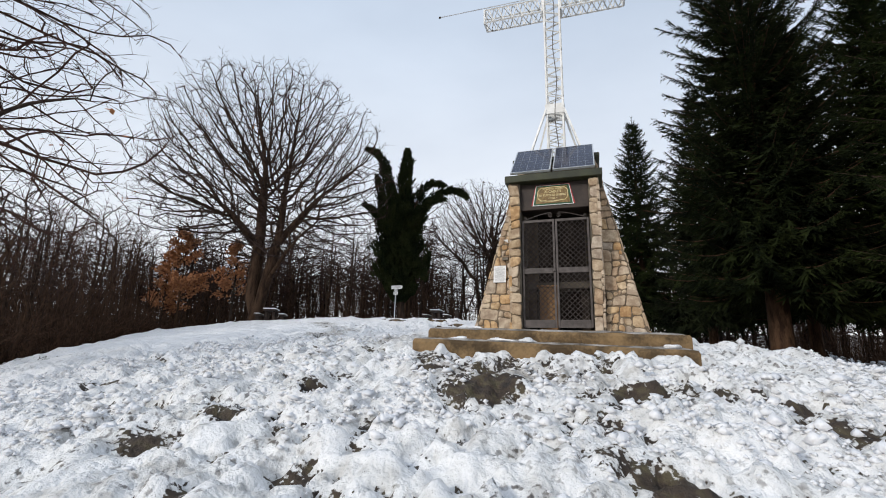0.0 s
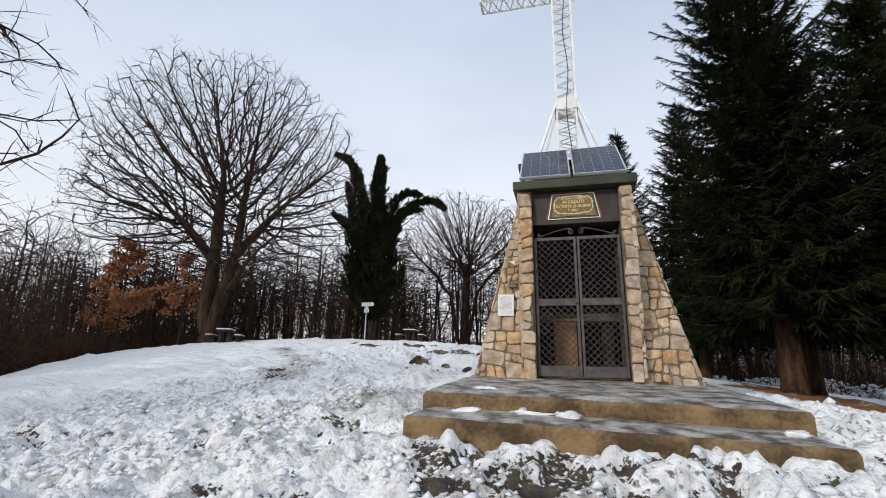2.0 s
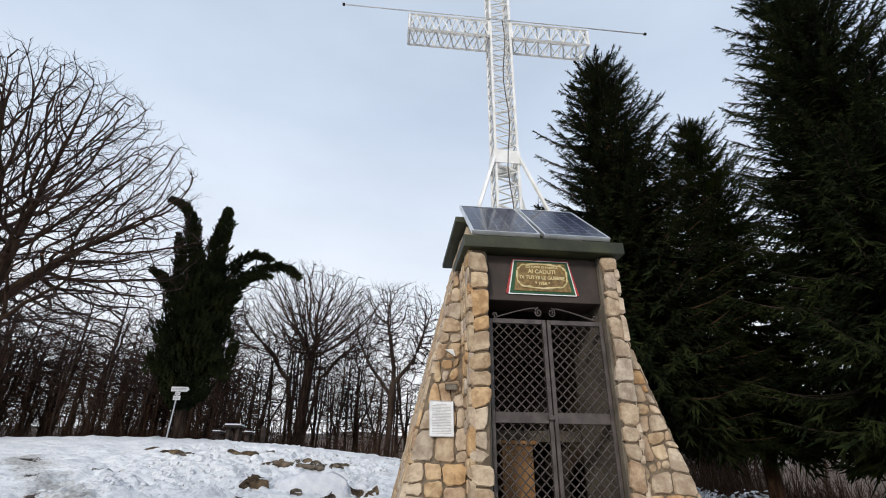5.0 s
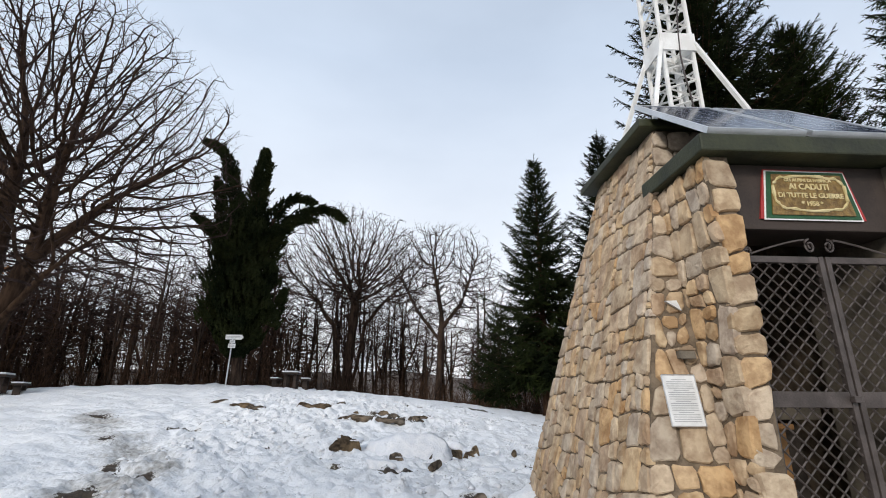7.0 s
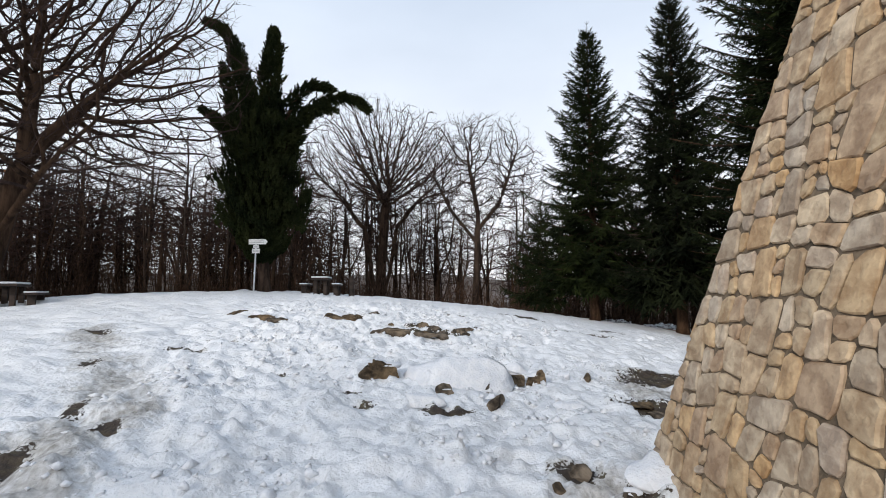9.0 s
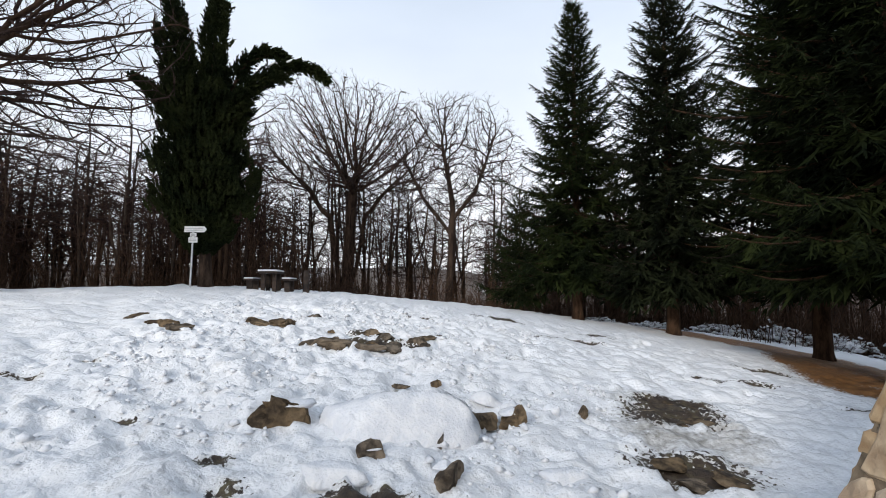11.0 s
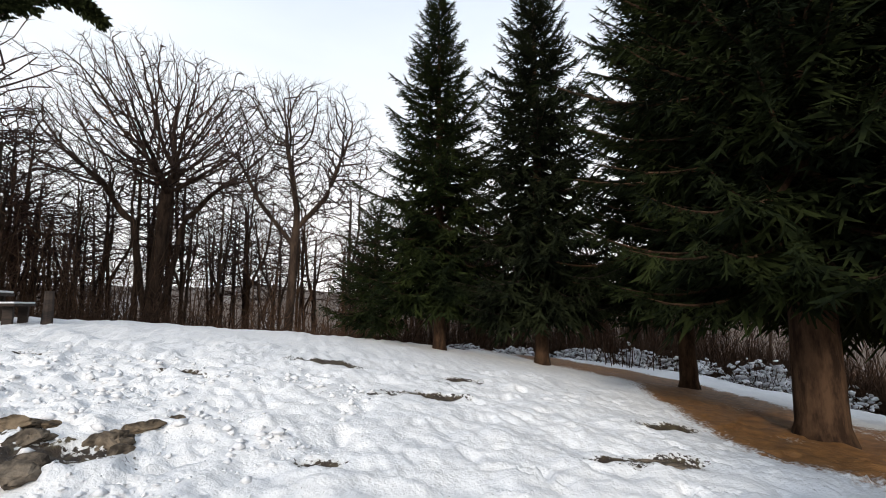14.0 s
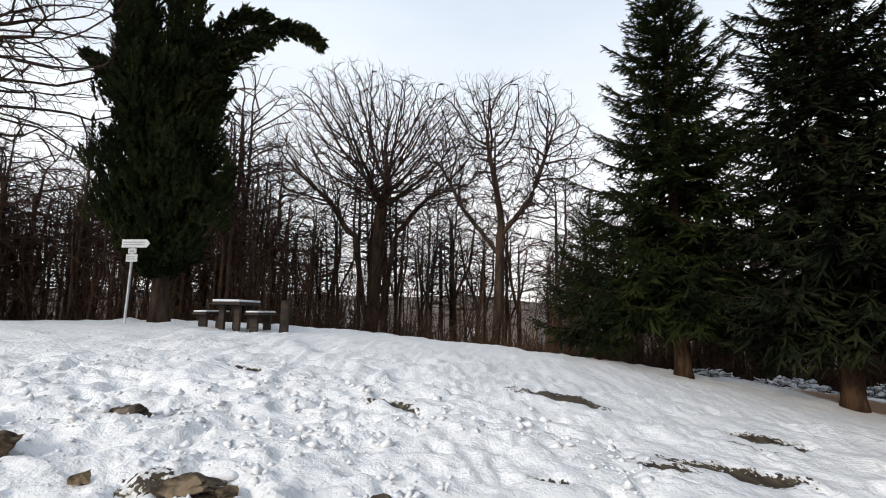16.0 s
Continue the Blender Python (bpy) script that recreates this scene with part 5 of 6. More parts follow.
def cells(outline, size, rng, stretch=1.1, gap=0.010):
    """Squared rubble: the outline (list of (s, h), anticlockwise) is split by tilted joints into stones of mixed sizes, drawn in by the joint."""
    todo, done = [list(outline)], []
    while todo:
        poly = todo.pop()
        full = area_of(poly)
        if full < 0.001:
            continue
        w = max(p[0] for p in poly) - min(p[0] for p in poly) + 1e-6
        h = max(p[1] for p in poly) - min(p[1] for p in poly) + 1e-6
        big = size * size * rng.choice((0.8, 1.0, 1.2, 1.5, 1.9))
        if full < big and max(w / h, h / w) < 1.65:
            done.append(poly)
            continue
        tilt = radians(rng.gauss(0, 6))
        nx, ny = (math.cos(tilt), math.sin(tilt)) if w / stretch > h * rng.uniform(0.85, 1.2) else (-math.sin(tilt), math.cos(tilt))
        reach = [p[0] * nx + p[1] * ny for p in poly]
        far = min(reach) + (max(reach) - min(reach)) * rng.uniform(0.33, 0.67)
        todo += [cut(poly, nx, ny, far), cut(poly, -nx, -ny, -far)]
    off = rng.uniform(0, 50)

    def bent(x, y):
        q, f = Vector((x * 2.2 + off, y * 2.2, off)), Vector((x * 6 + off, y * 6, off + 9))
        return (x + size * (0.32 * noise.noise(q) + 0.16 * noise.noise(f)), y + size * (0.32 * noise.noise(q + Vector((0, 0, 7))) + 0.16 * noise.noise(f + Vector((0, 0, 7)))))

    out = []
    for poly in done:
        inner = poly
        for k in range(len(poly)):
            p, q = poly[k], poly[(k + 1) % len(poly)]
            nx, ny = q[1] - p[1], p[0] - q[0]
            ln = math.hypot(nx, ny)
            if ln > 1e-6:
                inner = cut(inner, nx / ln, ny / ln, (p[0] * nx + p[1] * ny) / ln - gap * rng.uniform(0.7, 1.6))
        inner = [bent(*p) for p in inner]
        for k in range(len(outline)):
            p, q = outline[k], outline[(k + 1) % len(outline)]
            nx, ny = q[1] - p[1], p[0] - q[0]
            ln = max(math.hypot(nx, ny), 1e-6)
            inner = cut(inner, nx / ln, ny / ln, (p[0] * nx + p[1] * ny) / ln + 0.006) if len(inner) > 2 else inner
        if area_of(inner) > 0.0014:
            out.append(inner)
    return out


def stone_mesh(poly, place, depth, rng):
    """One stone: its corners cut, its rim chipped and rounded, its face uneven."""
    ring = []
    k = len(poly)
    for i in range(k):
        p, a, b = poly[i], poly[i - 1], poly[(i + 1) % k]
        la, lb = math.hypot(a[0] - p[0], a[1] - p[1]), math.hypot(b[0] - p[0], b[1] - p[1])
        if min(la, lb) < 0.004:
            continue
        if min(la, lb) < 0.03:
            ring.append(p)
            continue
        ca, cb = min(0.3, rng.uniform(0.010, 0.042) / la), min(0.3, rng.uniform(0.010, 0.042) / lb)
        ring.append((p[0] + (a[0] - p[0]) * ca, p[1] + (a[1] - p[1]) * ca))
        ring.append((p[0] + (b[0] - p[0]) * cb, p[1] + (b[1] - p[1]) * cb))
        if lb > 0.13:
            off = rng.uniform(-0.007, 0.006)
            ring.append(((p[0] + b[0]) / 2 + (b[1] - p[1]) / lb * off, (p[1] + b[1]) / 2 - (b[0] - p[0]) / lb * off))
    cx, cy = sum(p[0] for p in ring) / len(ring), sum(p[1] for p in ring) / len(ring)
    V, n = [], len(ring)
    tx, ty = rng.uniform(-0.05, 0.05), rng.uniform(-0.05, 0.05)
    for inset, d in ((0.0, -0.03), (0.0, depth * 0.45), (0.011, depth)):
        for p in ring:
            r = math.hypot(p[0] - cx, p[1] - cy)
            f = max(1 - inset / max(r, 0.02), 0.4)
            x, y = cx + (p[0] - cx) * f, cy + (p[1] - cy) * f
            V.append(place(x, y, d + (0 if d < 0 else (x - cx) * tx + (y - cy) * ty + rng.uniform(-0.003, 0.003))))
    V.append(place(cx, cy, depth + rng.uniform(-0.003, 0.010)))
    F = []
    for lv in range(2):
        for i in range(n):
            j = (i + 1) % n
            F.append((lv * n + i, lv * n + j, (lv + 1) * n + j, (lv + 1) * n + i))
    for i in range(n):
        F.append((2 * n + i, 2 * n + (i + 1) % n, 3 * n))
    return V, F


def face_place(kind):
    def left(s, h, d):
        return Vector((pyramid_x(h, -1) - d, s, h))

    def front(s, h, d):
        return Vector((s, pyramid_front(h) - d, h))

    def back(s, h, d):
        return Vector((-s, pyramid_back(h) + d, h))
    return {"left": left, "front": front, "back": back}[kind]


def face_stones(wall, outline, place, size, seed, joined=False, gap=0.006, depth=0.018, stretch=1.0):
    r = random.Random(seed)
    V, F = [], []
    for poly in cells(outline, size, r, stretch, gap):
        v, f = stone_mesh(poly, place, depth * r.uniform(0.7, 1.5), r)
        if joined:
            o = len(V)
            V += v
            F += [tuple(i + o for i in q) for q in f]
        else:
            part("stone", (v, f), M_STONE, wall)
    if joined:
        part("stone_facing", (V, F), M_STONE, wall, "", "stuff")


ZB = Z0 - 0.25


def flip(fn):
    return lambda s, h, d: fn(-s, h, d)


face_stones(wall_left, [(-pyramid_back(ZB), ZB), (-pyramid_front(ZB), ZB), (-pyramid_front(TOP), TOP), (-pyramid_back(TOP), TOP)], flip(face_place("left")), 0.205, 71, gap=0.0045, stretch=0.76)
face_stones(front_l, [(pyramid_x(ZB, -1), ZB), (-1.40, ZB), (-1.40, 4.4), (pyramid_x(4.4, -1), 4.4)], face_place("front"), 0.20, 72)
face_stones(front_r, [(0.14, ZB), (pyramid_x(ZB, 1), ZB), (pyramid_x(4.4, 1), 4.4), (0.14, 4.4)], face_place("front"), 0.20, 73)
face_stones(front_t, [(pyramid_x(4.4, -1), 4.4), (pyramid_x(4.4, 1), 4.4), (pyramid_x(TOP, 1), TOP), (pyramid_x(TOP, -1), TOP)], face_place("front"), 0.22, 74, True)
face_stones(wall_right, [(-pyramid_back(ZB), ZB), (-pyramid_front(ZB), ZB), (-pyramid_front(TOP), TOP), (-pyramid_back(TOP), TOP)], lambda s, h, d: Vector((pyramid_x(h, 1) + d, -s, h)), 0.2, 75, True)
face_stones(wall_back, [(-pyramid_x(ZB, 1), ZB), (-pyramid_x(ZB, -1), ZB), (-pyramid_x(TOP, -1), TOP), (-pyramid_x(TOP, 1), TOP)], face_place("back"), 0.2, 76, True)
# pillars: a stack of dressed quoins on the front, rubble on the outer cheeks
for px0, px1, seed in ((-1.40, -1.235, 81), (-0.005, 0.14, 82)):
    wall = pil_l if px0 < -1 else pil_r
    face_stones(wall, [(px0 - 0.01, Z0), (px1 + 0.012, Z0), (px1 + 0.012, 4.44), (px0 - 0.01, 4.44)], lambda s, h, d: Vector((s, 8.02 - d, h)), 0.25, seed, depth=0.02, stretch=0.95)
face_stones(pil_l, [(-8.85, Z0), (-8.0, Z0), (-8.0, 4.44), (-8.85, 4.44)], lambda s, h, d: Vector((-1.40 - d, -s, h)), 0.2, 83)
face_stones(pil_r, [(8.0, Z0), (8.85, Z0), (8.85, 4.44), (8.0, 4.44)], lambda s, h, d: Vector((0.14 + d, s, h)), 0.2, 84, True)

# steps
steps = thing("stone_steps", "two low weathered concrete steps with worn edges", "steps")


def worn_slab(name, x0, y0, z0, x1, y1, z1, seed, tilt=0.0, parent=None, rise=0.0):
    bm = bmesh.new()
    nx, ny = int((x1 - x0) / 0.07), int((y1 - y0) / 0.12)
    grid = [[None] * (ny + 1) for _ in range(nx + 1)]
    for i in range(nx + 1):
        for j in range(ny + 1):
            x, y = x0 + (x1 - x0) * i / nx, y0 + (y1 - y0) * j / ny
            w = noise.noise(Vector((x * 3, y * 3, seed))) * 0.03 + noise.noise(Vector((x * 11, y * 11, seed))) * 0.018
            drop = 0.02 if j == 0 or i in (0, nx) else 0.0
            grid[i][j] = bm.verts.new((x, y + (w * 1.5 if j == 0 else 0), z1 + tilt * (x - x0) + rise * (y - y0) + w * 0.4 - drop))
    for i in range(nx):
        for j in range(ny):
            bm.faces.new((grid[i][j], grid[i + 1][j], grid[i + 1][j + 1], grid[i][j + 1]))
    rim = [grid[i][0] for i in range(nx + 1)] + [grid[nx][j] for j in range(1, ny + 1)] + [grid[i][ny] for i in range(nx - 1, -1, -1)] + [grid[0][j] for j in range(ny - 1, 0, -1)]
    lower = []
    for v in rim:
        ox = -0.015 if v.co.x < x0 + 0.01 else 0.015 if v.co.x > x1 - 0.01 else 0
        oy = -0.02 if v.co.y < y0 + 0.03 else 0
        lower.append([bm.verts.new((v.co.x + ox, v.co.y + oy + noise.noise(Vector((v.co.x * 7, v.co.y * 7, seed + 3))) * 0.012, v.co.z - 0.035)),
                      bm.verts.new((v.co.x + ox, v.co.y + oy, z0))])
    k = len(rim)
    for i in range(k):
        j = (i + 1) % k
        bm.faces.new((rim[j], rim[i], lower[i][0], lower[j][0]))
        bm.faces.new((lower[j][0], lower[i][0], lower[i][1], lower[j][1]))
    slab = part(name, bm, M_CONCRETE, parent)
    me = slab.data
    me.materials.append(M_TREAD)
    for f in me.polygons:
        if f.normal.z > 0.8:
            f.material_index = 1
    return slab


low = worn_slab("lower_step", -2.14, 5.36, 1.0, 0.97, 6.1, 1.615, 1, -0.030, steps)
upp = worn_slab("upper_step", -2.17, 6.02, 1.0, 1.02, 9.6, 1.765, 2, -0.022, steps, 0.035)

for px, py, pz, sx, sy in ((-1.75, 5.8, 1.60, 0.2, 0.10), (-1.1, 5.9, 1.585, 0.24, 0.06), (0.75, 5.7, 1.525, 0.16, 0.1), (-1.65, 6.35, 1.765, 0.16, 0.08)):
    patch = lump(sx, sy, 0.035, px * 7 + 40, 1.9)
    for v in patch.verts:
        v.co += Vector((px, py, pz))
    part("snow_patch", patch, M_SNOW, steps, "thin patch of snow", smooth=True)

# gate: two iron leaves with a diamond lattice, scrolls on top
gate = thing("iron_gate", "closed dark brown iron gate with diamond lattice and scrolls", "gate")
GY = 8.13
for side, gx0, gx1 in ((0, -1.20, -0.627), (1, -0.613, -0.04)):
    leaf = part("gate_leaf", box(gx0, GY - 0.02, 1.85, gx0 + 0.035, GY + 0.02, 3.76, 0.003), M_GATE, gate)
    part("stile", box(gx1 - 0.035, GY - 0.02, 1.85, gx1, GY + 0.02, 3.76, 0.003), M_GATE, leaf)
    part("bottom_rail", box(gx0 + 0.037, GY - 0.018, 1.85, gx1 - 0.037, GY + 0.018, 1.985, 0.003), M_GATE, leaf)
    part("middle_rail", box(gx0 + 0.037, GY - 0.018, 2.79, gx1 - 0.037, GY + 0.018, 2.885, 0.003), M_GATE, leaf)
    part("top_rail", box(gx0 + 0.037, GY - 0.018, 3.715, gx1 - 0.037, GY + 0.018, 3.76, 0.003), M_GATE, leaf)
    for lz0, lz1 in ((1.985, 2.79), (2.885, 3.715)):
        lines = []
        wdt, hgt = gx1 - gx0 - 0.07, lz1 - lz0
        for sgn in (1, -1):
            c = -hgt
            while c < wdt:
                # a line s = c + k in leaf space, climbing to one side
                k0, k1 = max(0, -c), min(hgt, wdt - c)
                if k1 - k0 > 0.03:
                    a, b = (c + k0, k0), (c + k1, k1)
                    if sgn < 0:
                        a, b = (wdt - a[0], a[1]), (wdt - b[0], b[1])
                    yy = GY + 0.006 * sgn
                    lines.append(bar((gx0 + 0.035 + a[0], yy, lz0 + a[1]), (gx0 + 0.035 + b[0], yy, lz0 + b[1]), 0.0062))
                c += 0.092
        part("lattice", tubes(lines), M_GATE, leaf)
    # scroll work
    mid = -0.62 + (-0.012 if side == 0 else 0.012)
    sgn = -1 if side == 0 else 1
    lines = []
    arc = [Vector((mid + sgn * (0.09 + 0.42 * k / 12), GY, 3.885 - 0.115 * (k / 12) ** 1.3)) for k in range(13)]
    curl = [Vector((mid + sgn * (0.055 + 0.04 * (1 - k / 22) * math.sin(k * 0.5)), GY, 3.84 + 0.05 * (1 - k / 26) * math.cos(k * 0.5))) for k in range(20)]
    curl2 = [Vector((mid + sgn * (0.50 + 0.026 * (1 - k / 20) * math.cos(k * 0.55)), GY, 3.795 + 0.03 * (1 - k / 22) * math.sin(k * 0.55))) for k in range(16)]
    for ln in (arc, curl, curl2):
        lines.append((ln, [0.0075] * len(ln), 5))
    part("scroll", tubes(lines), M_GATE, leaf)
part("handle", box(-0.675, GY - 0.06, 2.82, -0.625, GY - 0.022, 2.86, 0.006), M_GATE, gate)

# inscription board: trapezoid in the national colours with gilt lettering
board = thing("inscription_board", "trapezoid gilt board with relief lettering in a tricolour frame", "sign")


def trapezoid(zb, zt, half_b, half_t, y0, y1, cx=-0.635):
    return hexa([(cx - half_b, y0, zb), (cx + half_b, y0, zb), (cx + half_b, y1, zb), (cx - half_b, y1, zb), (cx - half_t, y0, zt), (cx + half_t, y0, zt), (cx + half_t, y1, zt), (cx - half_t, y1, zt)])


part("red_frame", trapezoid(4.025, 4.40, 0.382, 0.298, 8.102, 8.116), M_RED, board, "red border")
part("white_frame", trapezoid(4.017, 4.390, 0.358, 0.291, 8.098, 8.103), M_WHITE, board, "white border")
part("green_frame", trapezoid(4.027, 4.381, 0.344, 0.281, 8.094, 8.099), M_GREEN, board, "green border")
face = part("plaque", trapezoid(4.052, 4.358, 0.300, 0.252, 8.086, 8.095), M_PLAQUE, board, "brown and gold relief plate")
ring = []
for k in range(41):
    a = 2 * math.pi * k / 40
    ca, sa = math.cos(a), math.sin(a)
    ring.append(Vector((-0.635 + 0.262 * math.copysign(abs(ca) ** 0.55, ca), 8.085, 4.215 + 0.128 * math.copysign(abs(sa) ** 0.55, sa) + 0.006 * math.sin(9 * a))))
part("wreath", tubes([(ring, [0.010 + 0.004 * math.sin(k * 2.3) for k in range(41)], 6)], False), M_GOLD, board, "gilt laurel wreath")


def lettering(words, x, y, z, size, material, parent, name="lettering"):
    cu = bpy.data.curves.new(name, "FONT")
    cu.body, cu.size, cu.extrude, cu.align_x, cu.align_y = words, size, 0.003, "CENTER", "CENTER"
    cu.offset = size * 0.022
    tmp = new(name, cu)
    me = bpy.data.meshes.new_from_object(tmp.evaluated_get(bpy.context.evaluated_depsgraph_get()))
    bpy.data.objects.remove(tmp)
    me.materials.clear()
    me.materials.append(material)
    ob = new(name, me)
    ob.parent = parent
    ob.matrix_basis = pose(x, y, z, 90, 0, 0)
    return ob


lettering("GLI ALPINI DI FABRICA", -0.635, 8.083, 4.312, 0.034, M_GOLD, board)
lettering("AI CADUTI", -0.635, 8.083, 4.262, 0.060, M_GOLD, board)
lettering("DI TUTTE LE GUERRE", -0.635, 8.083, 4.196, 0.050, M_GOLD, board)
lettering("* 1958 *", -0.635, 8.083, 4.135, 0.046, M_GOLD, board)

# notice sheet, small tin box and trail mark on the front wall
notice = thing("notice_plate", "white printed notice plate screwed to the stones", "notice")
NZ0, NZ1 = 2.67, 2.985


def on_front(x, z, d):
    return (x, pyramid_front(z) - d, z)


part("sheet", hexa([on_front(-1.75, NZ0, 0.05), on_front(-1.53, NZ0, 0.05), on_front(-1.53, NZ0, 0.038), on_front(-1.75, NZ0, 0.038),
                    on_front(-1.75, NZ1, 0.05), on_front(-1.53, NZ1, 0.05), on_front(-1.53, NZ1, 0.038), on_front(-1.75, NZ1, 0.038)]), M_PAPER, notice)
rows_of_print = bmesh.new()
for k in range(20):
    z = NZ1 - 0.03 - k * 0.0135
    hw = 0.088 if k % 5 else 0.05
    v = [rows_of_print.verts.new(on_front(-1.64 + sx * hw, z + dz, 0.0512)) for sx, dz in ((-1, -0.0025), (1, -0.0025), (1, 0.0025), (-1, 0.0025))]
    rows_of_print.faces.new(v)
part("print", rows_of_print, M_INK, notice, "rows of small grey print")
rim_lines = [bar(on_front(a[0], a[1], 0.052), on_front(b[0], b[1], 0.052), 0.004) for a, b in (((-1.75, NZ0), (-1.53, NZ0)), ((-1.53, NZ0), (-1.53, NZ1)), ((-1.53, NZ1), (-1.75, NZ1)), ((-1.75, NZ1), (-1.75, NZ0)))]
part("rim", tubes(rim_lines), M_ALU, notice, "thin metal rim")
tin = thing("tin_box", "small beige tin box on the front wall", "box")
part("body", hexa([on_front(-1.60, 3.09, 0.075), on_front(-1.49, 3.09, 0.075), on_front(-1.49, 3.09, 0.01), on_front(-1.60, 3.09, 0.01),
                   on_front(-1.60, 3.145, 0.075), on_front(-1.49, 3.145, 0.075), on_front(-1.49, 3.145, 0.01), on_front(-1.60, 3.145, 0.01)], 0.004), M_JAMB, tin)
part("lid", hexa([on_front(-1.605, 3.146, 0.08), on_front(-1.485, 3.146, 0.08), on_front(-1.485, 3.146, 0.01), on_front(-1.605, 3.146, 0.01),
                  on_front(-1.605, 3.165, 0.08), on_front(-1.485, 3.165, 0.08), on_front(-1.485, 3.165, 0.01), on_front(-1.605, 3.165, 0.01)], 0.004), M_STONE, tin)
mark = thing("trail_mark", "small white triangular trail mark on the stones", "sign")
bm = bmesh.new()
tri = [(-1.60, 3.50), (-1.495, 3.43), (-1.515, 3.505)]
fr = [bm.verts.new(on_front(x, z, 0.052)) for x, z in tri]
bk = [bm.verts.new(on_front(x, z, 0.03)) for x, z in tri]
bm.faces.new(fr)
bm.faces.new(bk[::-1])
for i in range(3):
    bm.faces.new((fr[i], bk[i], bk[(i + 1) % 3], fr[(i + 1) % 3]))
part("plate", bm, M_PAPER, mark)

# inside
lectern = thing("wooden_lectern", "orange-brown wooden lectern behind the gate", "lectern")
part("front_panel", box(-0.98, 8.72, Z0 + 0.01, -0.66, 9.05, 2.62, 0.01), M_CRATE, lectern)
part("top", box(-1.02, 8.68, 2.622, -0.62, 9.1, 2.66, 0.008), M_CRATE, lectern)
altar = thing("altar_table", "grey stone altar table in the dark chapel", "altar")
part("top", box(-1.25, 9.2, 2.66, 0.05, 9.8, 2.78, 0.01), M_JAMB, altar)
# legs and back lining carry the shade behind the gate in their colour
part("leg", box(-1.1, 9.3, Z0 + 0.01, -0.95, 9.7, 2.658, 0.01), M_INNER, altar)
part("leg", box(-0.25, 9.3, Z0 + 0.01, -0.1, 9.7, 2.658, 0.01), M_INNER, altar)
part("lining", box(-1.1, 9.84, Z0 + 0.01, -0.14, 9.87, 4.9), M_INNER, monument, "plaster back wall, coloured dark for the chapel's shade")

# solar panels, leaning from the portal roof to the main roof
for k, (sx0, sx1) in enumerate(((-1.375, -0.655), (-0.615, 0.105))):
    panel = thing("solar_panel", "dark blue solar panel in an aluminium frame", "solar panel", "solar panels")
    a, b = Vector((0, 7.985, 4.615)), Vector((0, 8.93, 5.43))
    up = (b - a).normalized()
    nrm = Vector((0, -up.z, up.y))
    ln = (b - a).length

    def pan(x, s, h):
        p = a + up * s + nrm * h
        return (x, p.y, p.z)

    def slab(x0, x1, t0, t1, h0, h1):
        return hexa([pan(x0, t0, h0), pan(x1, t0, h0), pan(x1, t1, h0), pan(x0, t1, h0), pan(x0, t0, h1), pan(x1, t0, h1), pan(x1, t1, h1), pan(x0, t1, h1)])
    part("cell_sheet", slab(sx0 + 0.02, sx1 - 0.02, 0.02, ln - 0.02, 0.0, 0.028), M_CELL, panel)
    for q in ((sx0, sx1, 0.0, 0.02), (sx0, sx1, ln - 0.02, ln), (sx0, sx0 + 0.02, 0.021, ln - 0.021), (sx1 - 0.02, sx1, 0.021, ln - 0.021)):
        part("frame", slab(*q, -0.01, 0.034), M_ALU, panel)
    grid_lines = bmesh.new()
    for i in range(1, 5):
        x = sx0 + 0.02 + (sx1 - sx0 - 0.04) * i / 5
        v = [grid_lines.verts.new(pan(x + dx, s, 0.0295)) for dx, s in ((-0.002, 0.02), (0.002, 0.02), (0.002, ln - 0.02), (-0.002, ln - 0.02))]
        grid_lines.faces.new(v)
    for i in range(1, 9):
        s = 0.02 + (ln - 0.04) * i / 9
        v = [grid_lines.verts.new(pan(x, s + ds, 0.0295)) for x, ds in ((sx0 + 0.02, -0.002), (sx1 - 0.02, -0.002), (sx1 - 0.02, 0.002), (sx0 + 0.02, 0.002))]
        grid_lines.faces.new(v)
    part("cell_grid", grid_lines, M_LINE, panel)

# lattice cross
cross = thing("lattice_cross", "tall white steel lattice cross on the roof", "cross")
CY = 9.45


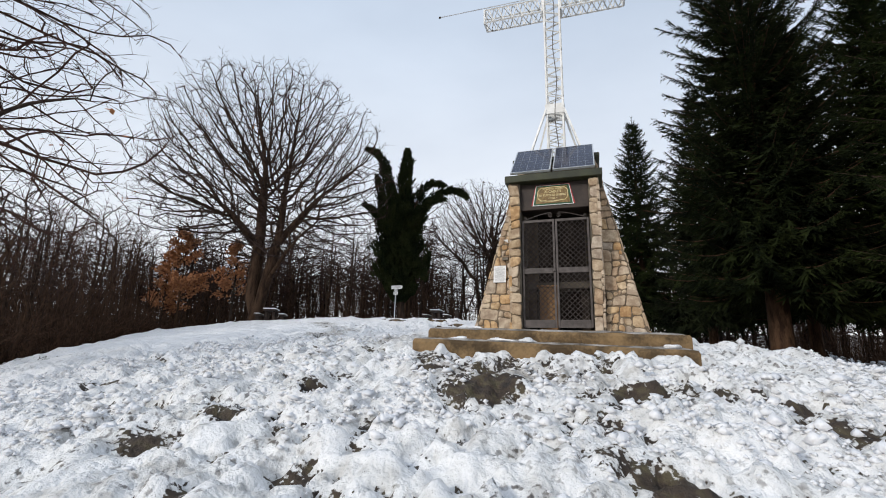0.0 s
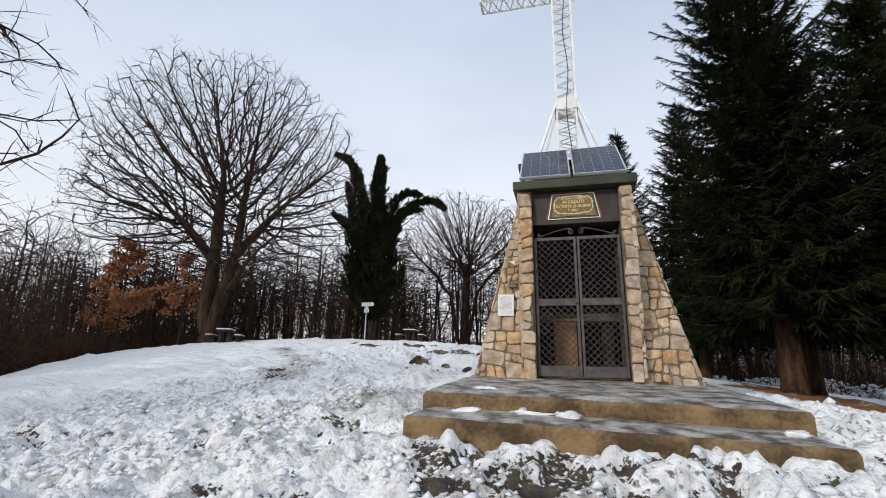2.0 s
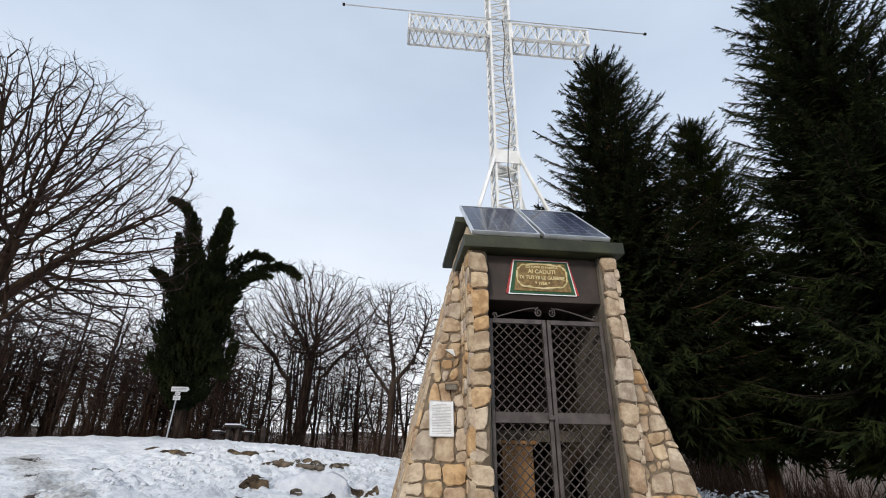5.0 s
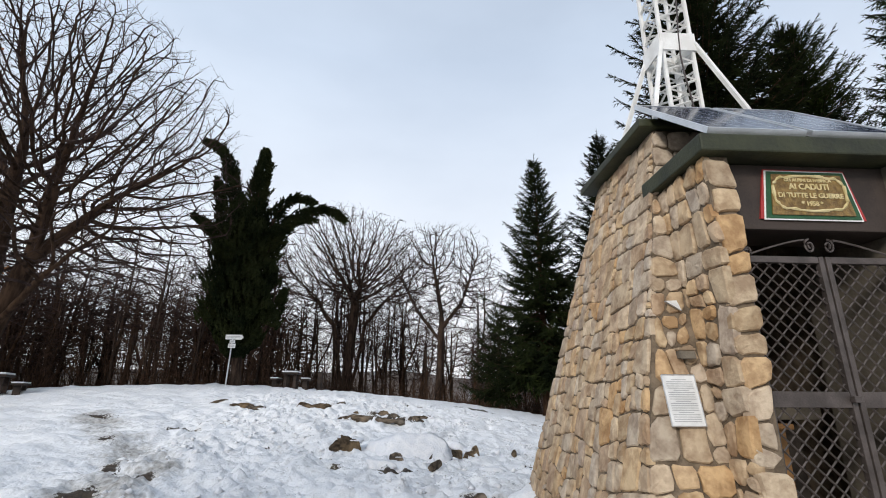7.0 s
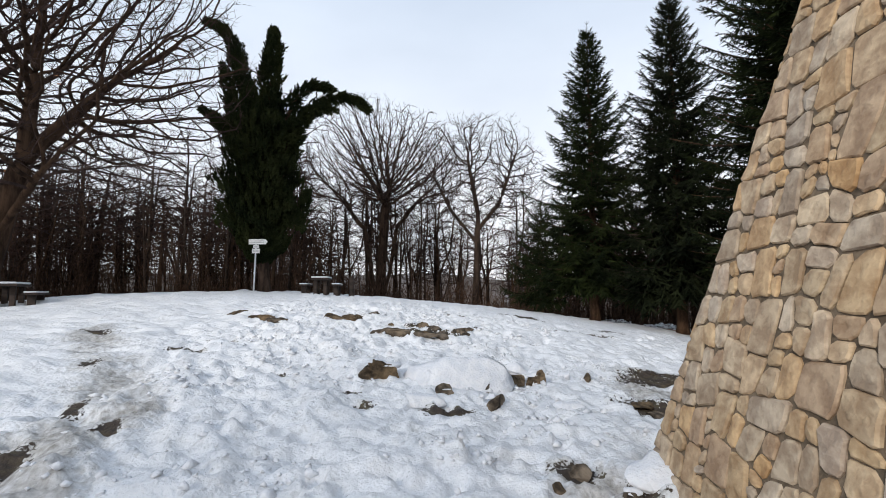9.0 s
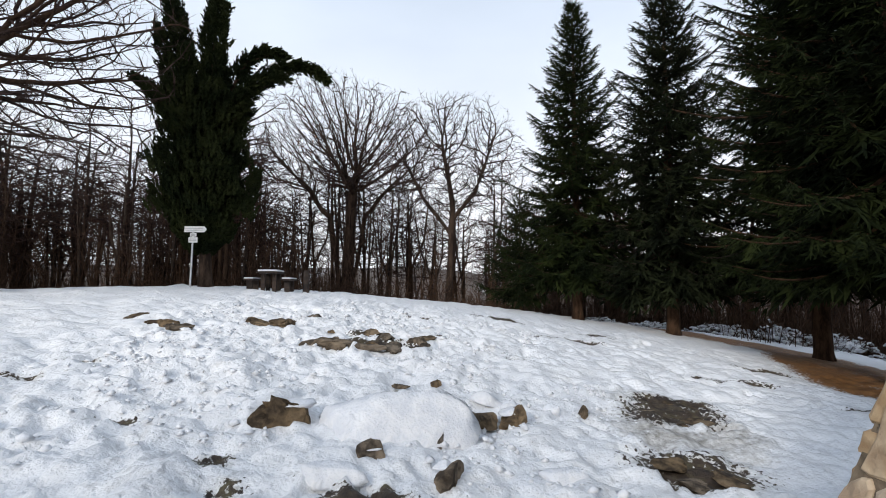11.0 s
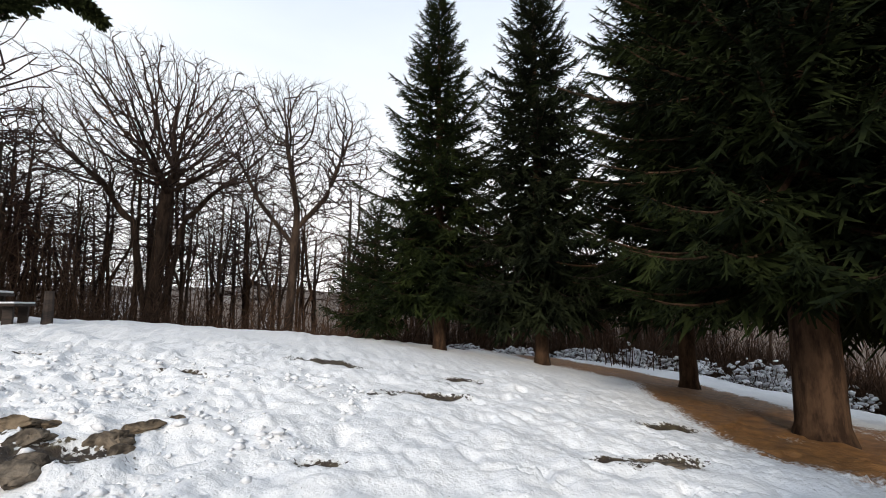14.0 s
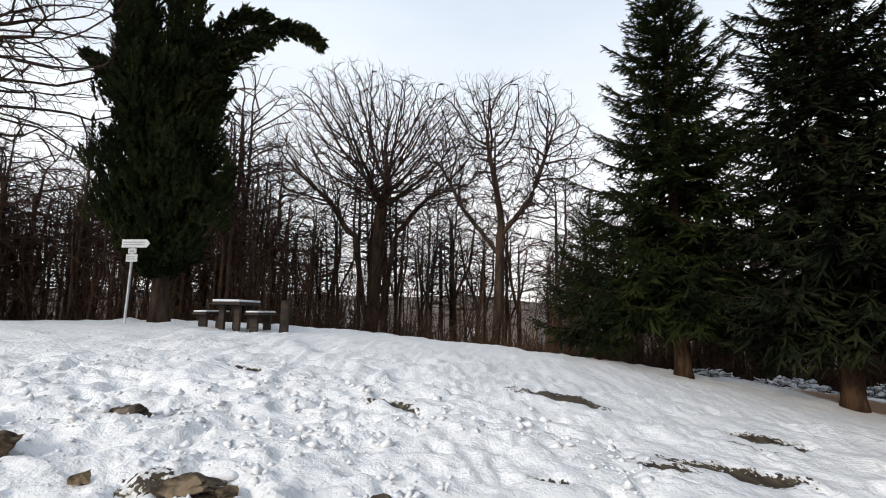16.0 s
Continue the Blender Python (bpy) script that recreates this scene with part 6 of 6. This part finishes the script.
def truss(name, p0, p1, wa, wb, bays, label=""):
    """A square lattice beam from p0 to p1: wa, wb are its half widths along two axes."""
    p0, p1, wa, wb = Vector(p0), Vector(p1), Vector(wa), Vector(wb)
    chord = []
    beam = None
    for sa in (-1, 1):
        for sb in (-1, 1):
            o = wa * sa + wb * sb
            q = part("chord", tubes([bar(p0 + o, p1 + o, 0.024)]), M_WHITE, beam or cross, label)
            if beam is None:
                beam = q
                q.name = name
    lines = []
    for s, (u, w) in enumerate(((wa, wb), (wa, -wb), (wb, wa), (wb, -wa))):
        for k in range(bays):
            t0, t1 = k / bays, (k + 0.5) / bays
            t2 = (k + 1) / bays
            A, B, C = p0.lerp(p1, t0), p0.lerp(p1, t1), p0.lerp(p1, t2)
            lines.append(bar(A + w - u, B + w + u, 0.013))
            lines.append(bar(B + w + u, C + w - u, 0.013))
    part("lacing", tubes(lines), M_WHITE, beam)
    for e in (p0, p1):
        part("end_frame", tubes([bar(e + wa + wb, e + wa - wb, 0.022), bar(e + wa - wb, e - wa - wb, 0.022), bar(e - wa - wb, e - wa + wb, 0.022), bar(e - wa + wb, e + wa + wb, 0.022)]), M_WHITE, beam)


H = 0.165
truss("mast", (MX, CY, 5.25), (MX, CY, 10.75), (H, 0, 0), (0, H, 0), 24)
truss("arm", (MX - H - 0.03, CY, 9.10), (MX - 1.53, CY, 9.10), (0, H, 0), (0, 0, H), 6)
truss("arm", (MX + H + 0.03, CY, 9.10), (MX + 1.53, CY, 9.10), (0, H, 0), (0, 0, H), 6)
for sx in (-1, 1):
    for sy in (-1, 1):
        part("strut", tubes([bar((MX + sx * (H + 0.02), CY + sy * (H + 0.02), 6.5), (MX + sx * 0.56, CY + sy * 0.46, 5.24), 0.028)]), M_WHITE, cross)
for sy in (-1, 1):
    part("joint_plate", box(MX - H - 0.03, CY + sy * (H + 0.03) - 0.006, 6.40, MX + H + 0.03, CY + sy * (H + 0.03) + 0.006, 6.62, 0.002), M_WHITE, cross, "bolted white plate")
for sx in (-1, 1):
    part("joint_plate", box(MX + sx * (H + 0.03) - 0.006, CY - H - 0.02, 6.40, MX + sx * (H + 0.03) + 0.006, CY + H + 0.02, 6.62, 0.002), M_WHITE, cross, "bolted white plate")
rod = thing("antenna_rod", "thin grey rod fixed across the arms of the cross", "rod")
part("rod", tubes([bar((MX - 2.62, CY - H - 0.03, 9.30), (MX + 2.58, CY - H - 0.03, 9.30), 0.011, 6)]), M_ALU, rod)
for sx in (-2.62, 2.58):
    part("tip", tubes([bar((MX + sx - 0.02, CY - H - 0.03, 9.30), (MX + sx + 0.02, CY - H - 0.03, 9.30), 0.024, 8)]), M_INNER, rod)
wire = thing("cable", "thin grey cable running down the mast", "cable")
cable_pts = [Vector((MX + 0.03 + 0.03 * math.sin(k), CY - H - 0.035, 9.3 - k * 0.27)) for k in range(16)]
part("wire", tubes([(cable_pts, [0.009] * 16, 5)]), M_GATE, wire)
